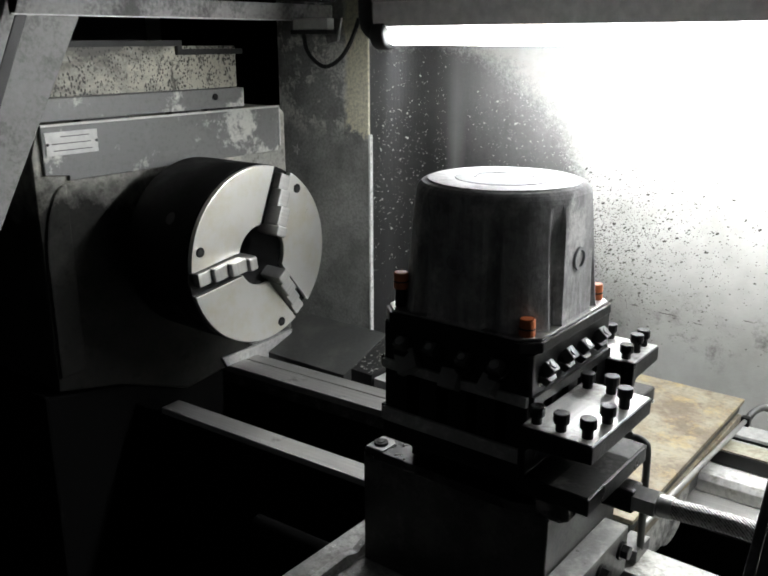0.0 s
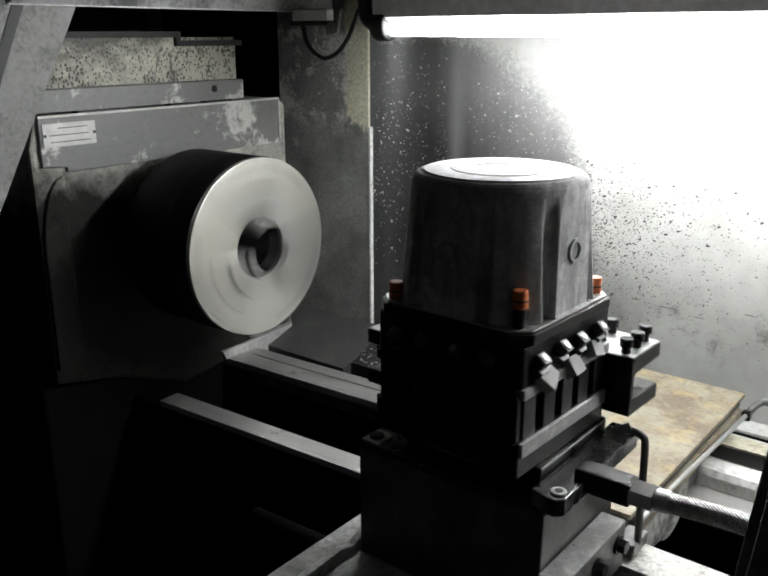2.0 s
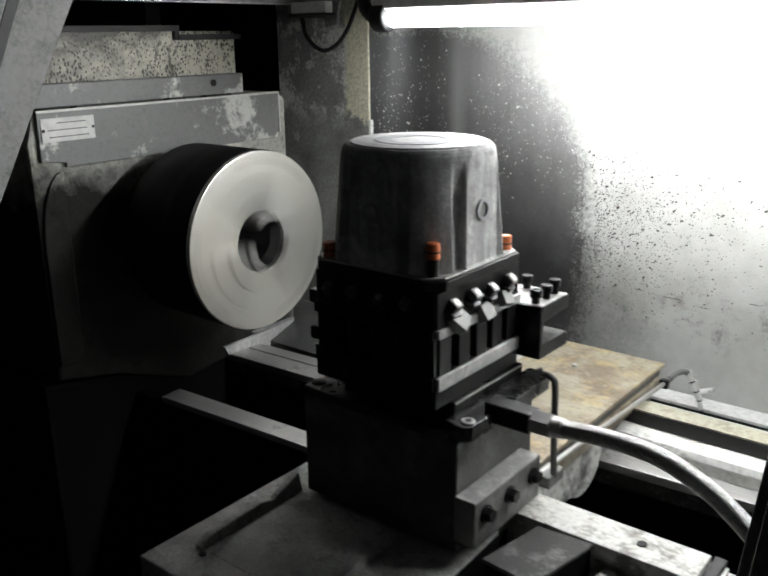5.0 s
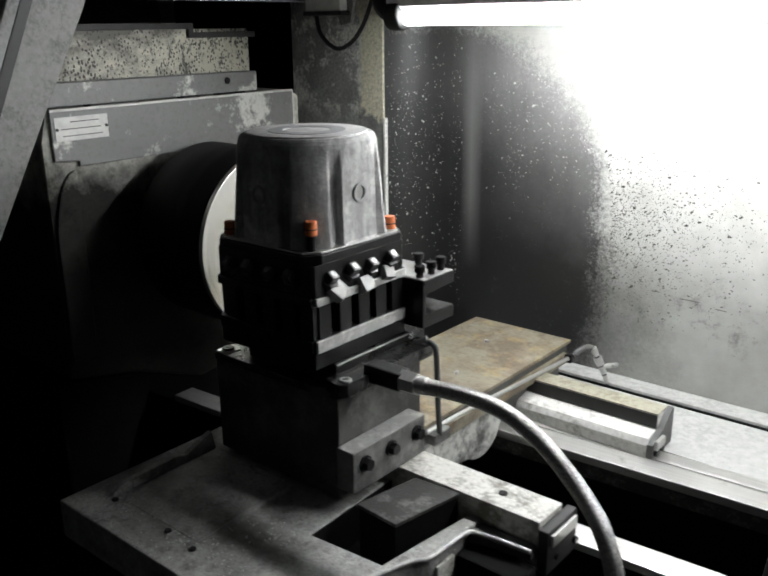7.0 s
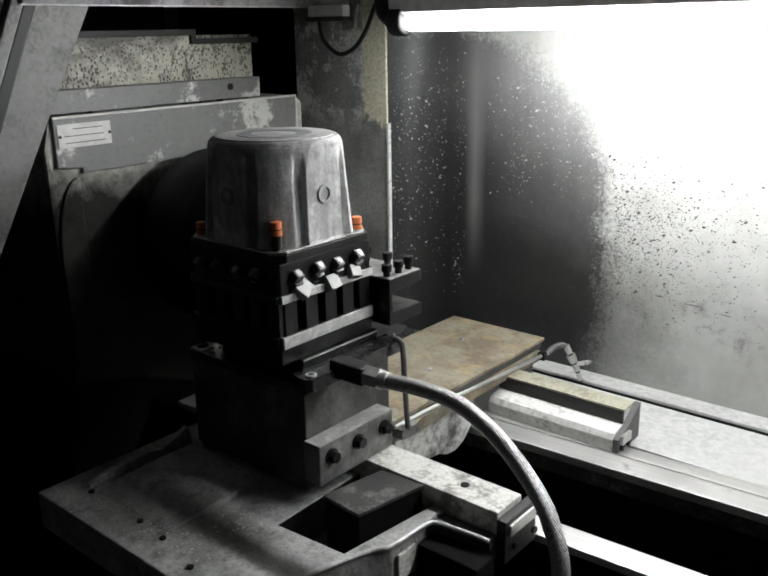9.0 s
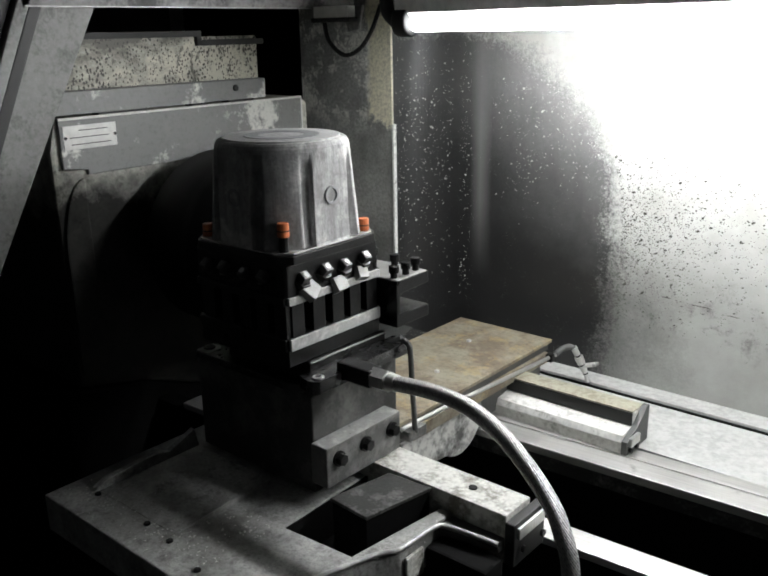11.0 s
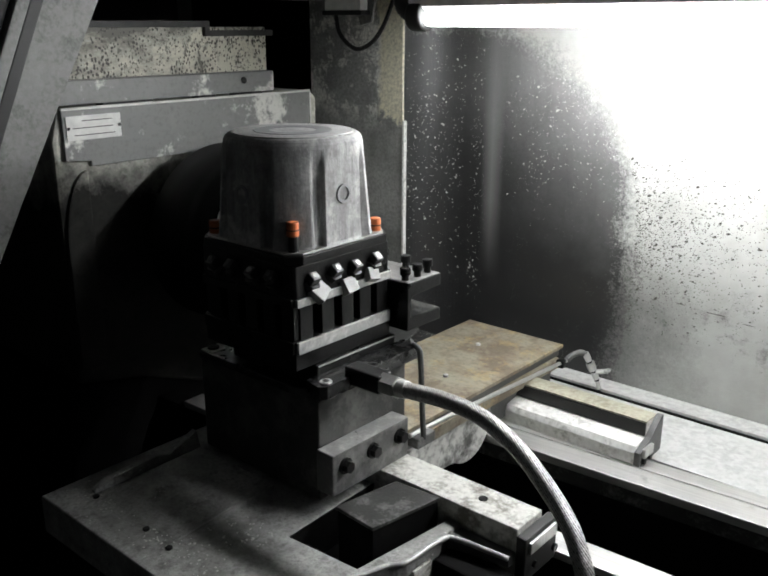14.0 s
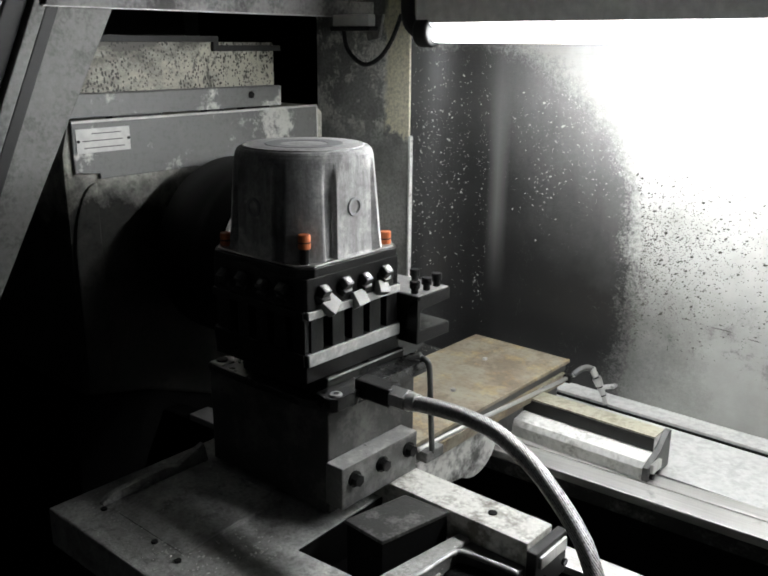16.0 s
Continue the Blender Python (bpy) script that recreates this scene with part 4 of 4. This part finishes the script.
    for x, y in ((0.219, 0.253), (0.26, 0.10)):
        part("plate_screw", cyl((x, y, 0.901), (x, y, 0.906), 0.0042, seg=12, bevel=0.001), BARE, p)
    pipe = part("coolant_pipe", sweep([(0.346, -0.10, 0.900), (0.346, 0.0, 0.897), (0.346, 0.20, 0.885), (0.346, 0.355, 0.876)], 0.0036, 12), BRIGHT, c, "bright coolant pipe", True)
    part("elbow", sweep([(0.346, 0.350, 0.8765), (0.351, 0.363, 0.884), (0.360, 0.374, 0.888), (0.368, 0.381, 0.884)], 0.0056, 12), IRON, pipe, "", True)
    run = [Vector(p) for p in ((0.367, 0.380, 0.887), (0.374, 0.387, 0.868), (0.380, 0.393, 0.850), (0.385, 0.399, 0.832), (0.389, 0.404, 0.811))]
    for a, q, r in zip(run, run[1:], (0.0064, 0.0086, 0.0066, 0.0046)):
        j = part("nozzle_joint", cyl(a, a + (q - a) * 0.84, r, r * 0.88, seg=12, bevel=0.0012), BRIGHT, pipe, "worn steel nozzle joint")
        part("joint_collar", cyl(a + (q - a) * 0.82, q, r * 0.72, seg=12), BLACKED, j)
    part("tap", cyl((0.381, 0.393, 0.849), (0.402, 0.403, 0.854), 0.0046, seg=10, bevel=0.001), BRIGHT, pipe)
    part("tap_lever", box(0.398, 0.405, 0.396, 0.412, 0.851, 0.856, 0.001), LIP, pipe)
    part("clip", box(0.339, 0.353, 0.325, 0.337, 0.869, 0.884, 0.002), BLACKED, pipe)


def cross_slide():
    """Everything that rides on the cross slide."""
    c = thing("cross_slide", "black oily cross slide carrying a four-way turret", "cross slide")
    part("slide_block", prism([(0.088, 0.862), (0.088, 1.004), (0.322, 1.004), (0.325, 1.001), (0.325, 0.862)], "y", -0.258, -0.085, 0.002), SLIDE, c, "scored oily cross slide block")
    g = part("gib_strip", box(0.3255, 0.355, -0.264, -0.114, 0.881, 0.938, 0.002), GIB, c, "steel gib strip with black bolts")
    # bright strip paints in the highlight along the gib's top edge
    part("gib_edge", box(0.3265, 0.3545, -0.263, -0.115, 0.9375, 0.9390, 0.0003), LIP, g, "thin bright edge strip")
    for y in (-0.242, -0.189, -0.134):
        b = part("gib_bolt", cyl((0.354, y, 0.918), (0.366, y, 0.918), 0.0085, seg=6, bevel=0.001), BLACKED, g)
        part("washer", cyl((0.354, y, 0.918), (0.358, y, 0.918), 0.011, seg=18), BLACKED, b)
    base = part("turret_base", prism([(0.096, -0.266), (0.290, -0.266), (0.315, -0.255), (0.315, -0.085), (0.31, -0.078), (0.10, -0.078), (0.096, -0.09)], "z", 1.0045, 1.016, 0.0015), SLICK, c, "oily base plate with bolt lugs")
    for x, y in ((0.1075, -0.250),):
        part("lug_plate", prism([(0.097, -0.264), (0.121, -0.264), (0.121, -0.240), (0.114, -0.234), (0.097, -0.234)], "z", 1.0162, 1.0176, 0.0005), LIP, base, "rubbed bright corner lug")
        b = part("base_bolt", cyl((x, y, 1.017), (x, y, 1.0205), 0.0085, seg=20, bevel=0.001), BLACKED, base)
        part("socket", cyl((x, y, 1.0200), (x, y, 1.0212), 0.0046, seg=6), RUBBER, b)
    part("turret_foot", box(TX - 0.072, 0.314, -0.247, -0.095, 1.0165, 1.0455, 0.002), BLACKED, c)
    # pale strip stands in for the highlight on the foot's top edge
    part("foot_edge", box(0.3135, 0.3150, -0.245, -0.097, 1.0425, 1.0448, 0.0004), LIP, c)
    lug = part("lug_bar", prism([(0.3155, -0.268), (0.335, -0.274), (0.345, -0.274), (0.351, -0.266), (0.349, -0.088), (0.341, -0.080), (0.3155, -0.080)], "z", 1.0165, 1.0345, 0.0012), SLICK, c, "slotted clamping bar")
    for y in (-0.258, -0.094):
        b = part("lug_bolt", cyl((0.340, y, 1.034), (0.340, y, 1.0365), 0.0080, seg=18, bevel=0.0008), LIP, lug)
        part("socket", cyl((0.340, y, 1.0363), (0.340, y, 1.0370), 0.0045, seg=6), RUBBER, b)
    h = part("hose_elbow", box(0.338, 0.396, -0.223, -0.197, 1.021, 1.045, 0.003), BLACKED, c, "black steel hose elbow")
    part("hex_nut", cyl((0.392, -0.210, 1.033), (0.418, -0.211, 1.034), 0.0145, seg=6, bevel=0.001), BRIGHT, h)
    part("ferrule", cyl((0.418, -0.211, 1.034), (0.432, -0.211, 1.035), 0.0112, seg=16, bevel=0.001), BRIGHT, h, "", True)
    part("hose", sweep([(0.424, -0.211, 1.034), (0.476, -0.212, 1.039), (0.519, -0.215, 1.040), (0.556, -0.220, 1.036), (0.599, -0.227, 1.021), (0.636, -0.236, 1.000), (0.668, -0.247, 0.979), (0.691, -0.260, 0.961), (0.712, -0.272, 0.919), (0.710, -0.279, 0.842), (0.672, -0.277, 0.745), (0.62, -0.27, 0.66)], 0.0100, 18), BRAID, c, "braided steel flexible hose", True)
    t = part("thin_pipe", sweep([(0.326, -0.085, 1.028), (0.342, -0.092, 1.036), (0.357, -0.098, 1.037), (0.362, -0.098, 1.025), (0.361, -0.092, 0.96), (0.360, -0.086, 0.905), (0.358, -0.082, 0.895)], 0.0042, 10), IRON, c, "thin bent lubrication pipe", True)
    part("union", cyl((0.318, -0.105, 1.022), (0.343, -0.090, 1.036), 0.0095, seg=12, bevel=0.001), IRON, t)
    part("connector", box(0.338, 0.362, -0.100, -0.060, 0.884, 0.900, 0.002), GIB, t)
    return c, turret(c)



enclosure()
splashes()
roof_frame()
lamp()
headstock()
the_chuck = chuck()
bed()
carriage()
the_slide, the_turret = cross_slide()


# ---- what moves ----
def motions():
    feed = [(0.0, 0.4020), (3.2, 0.4020), (3.5, 0.3980), (5.3, 0.2275), (5.5, 0.2068), (6.0, 0.1572), (6.5, 0.1081), (7.0, 0.0574), (7.4, 0.0150),
            (7.6, -0.0015), (7.8, -0.0048), (8.5, -0.0052), (9.2, -0.0058), (11.3, -0.0025), (13.0, -0.0016), (14.0, 0.0000), (16.0, 0.0025)]
    cross = {0.0: -0.056, 3.2: -0.056, 3.5: -0.056}
    walk(bpy.data.objects["lathe_carriage"], [(t, pose(s, 0, 0)) for t, s in feed])
    walk(the_slide, [(t, pose(s, cross.get(t, 0.0), 0)) for t, s in feed])
    index = [(0.0, -90), (1.15, -90), (1.25, -86), (1.4, -68), (1.6, -42), (1.8, -20), (1.95, -6), (2.05, -1), (2.15, 0), (16.0, 0)]
    walk(the_turret, [(t, pose(TX, TY, 0, 0, 0, a)) for t, a in index])
    spin, a = [(0.0, pose(0, 0, AXIS))], 0.0
    speed = 0.0
    for k in range(1, 481):
        t = k / 30
        speed = 0.0 if t < 1.02 else min(84.0, speed + 14.0)
        a += speed
        if speed or t > 0.9:
            spin.append((t, pose(0, 0, AXIS, a % 360)))
    walk(the_chuck, spin)


motions()
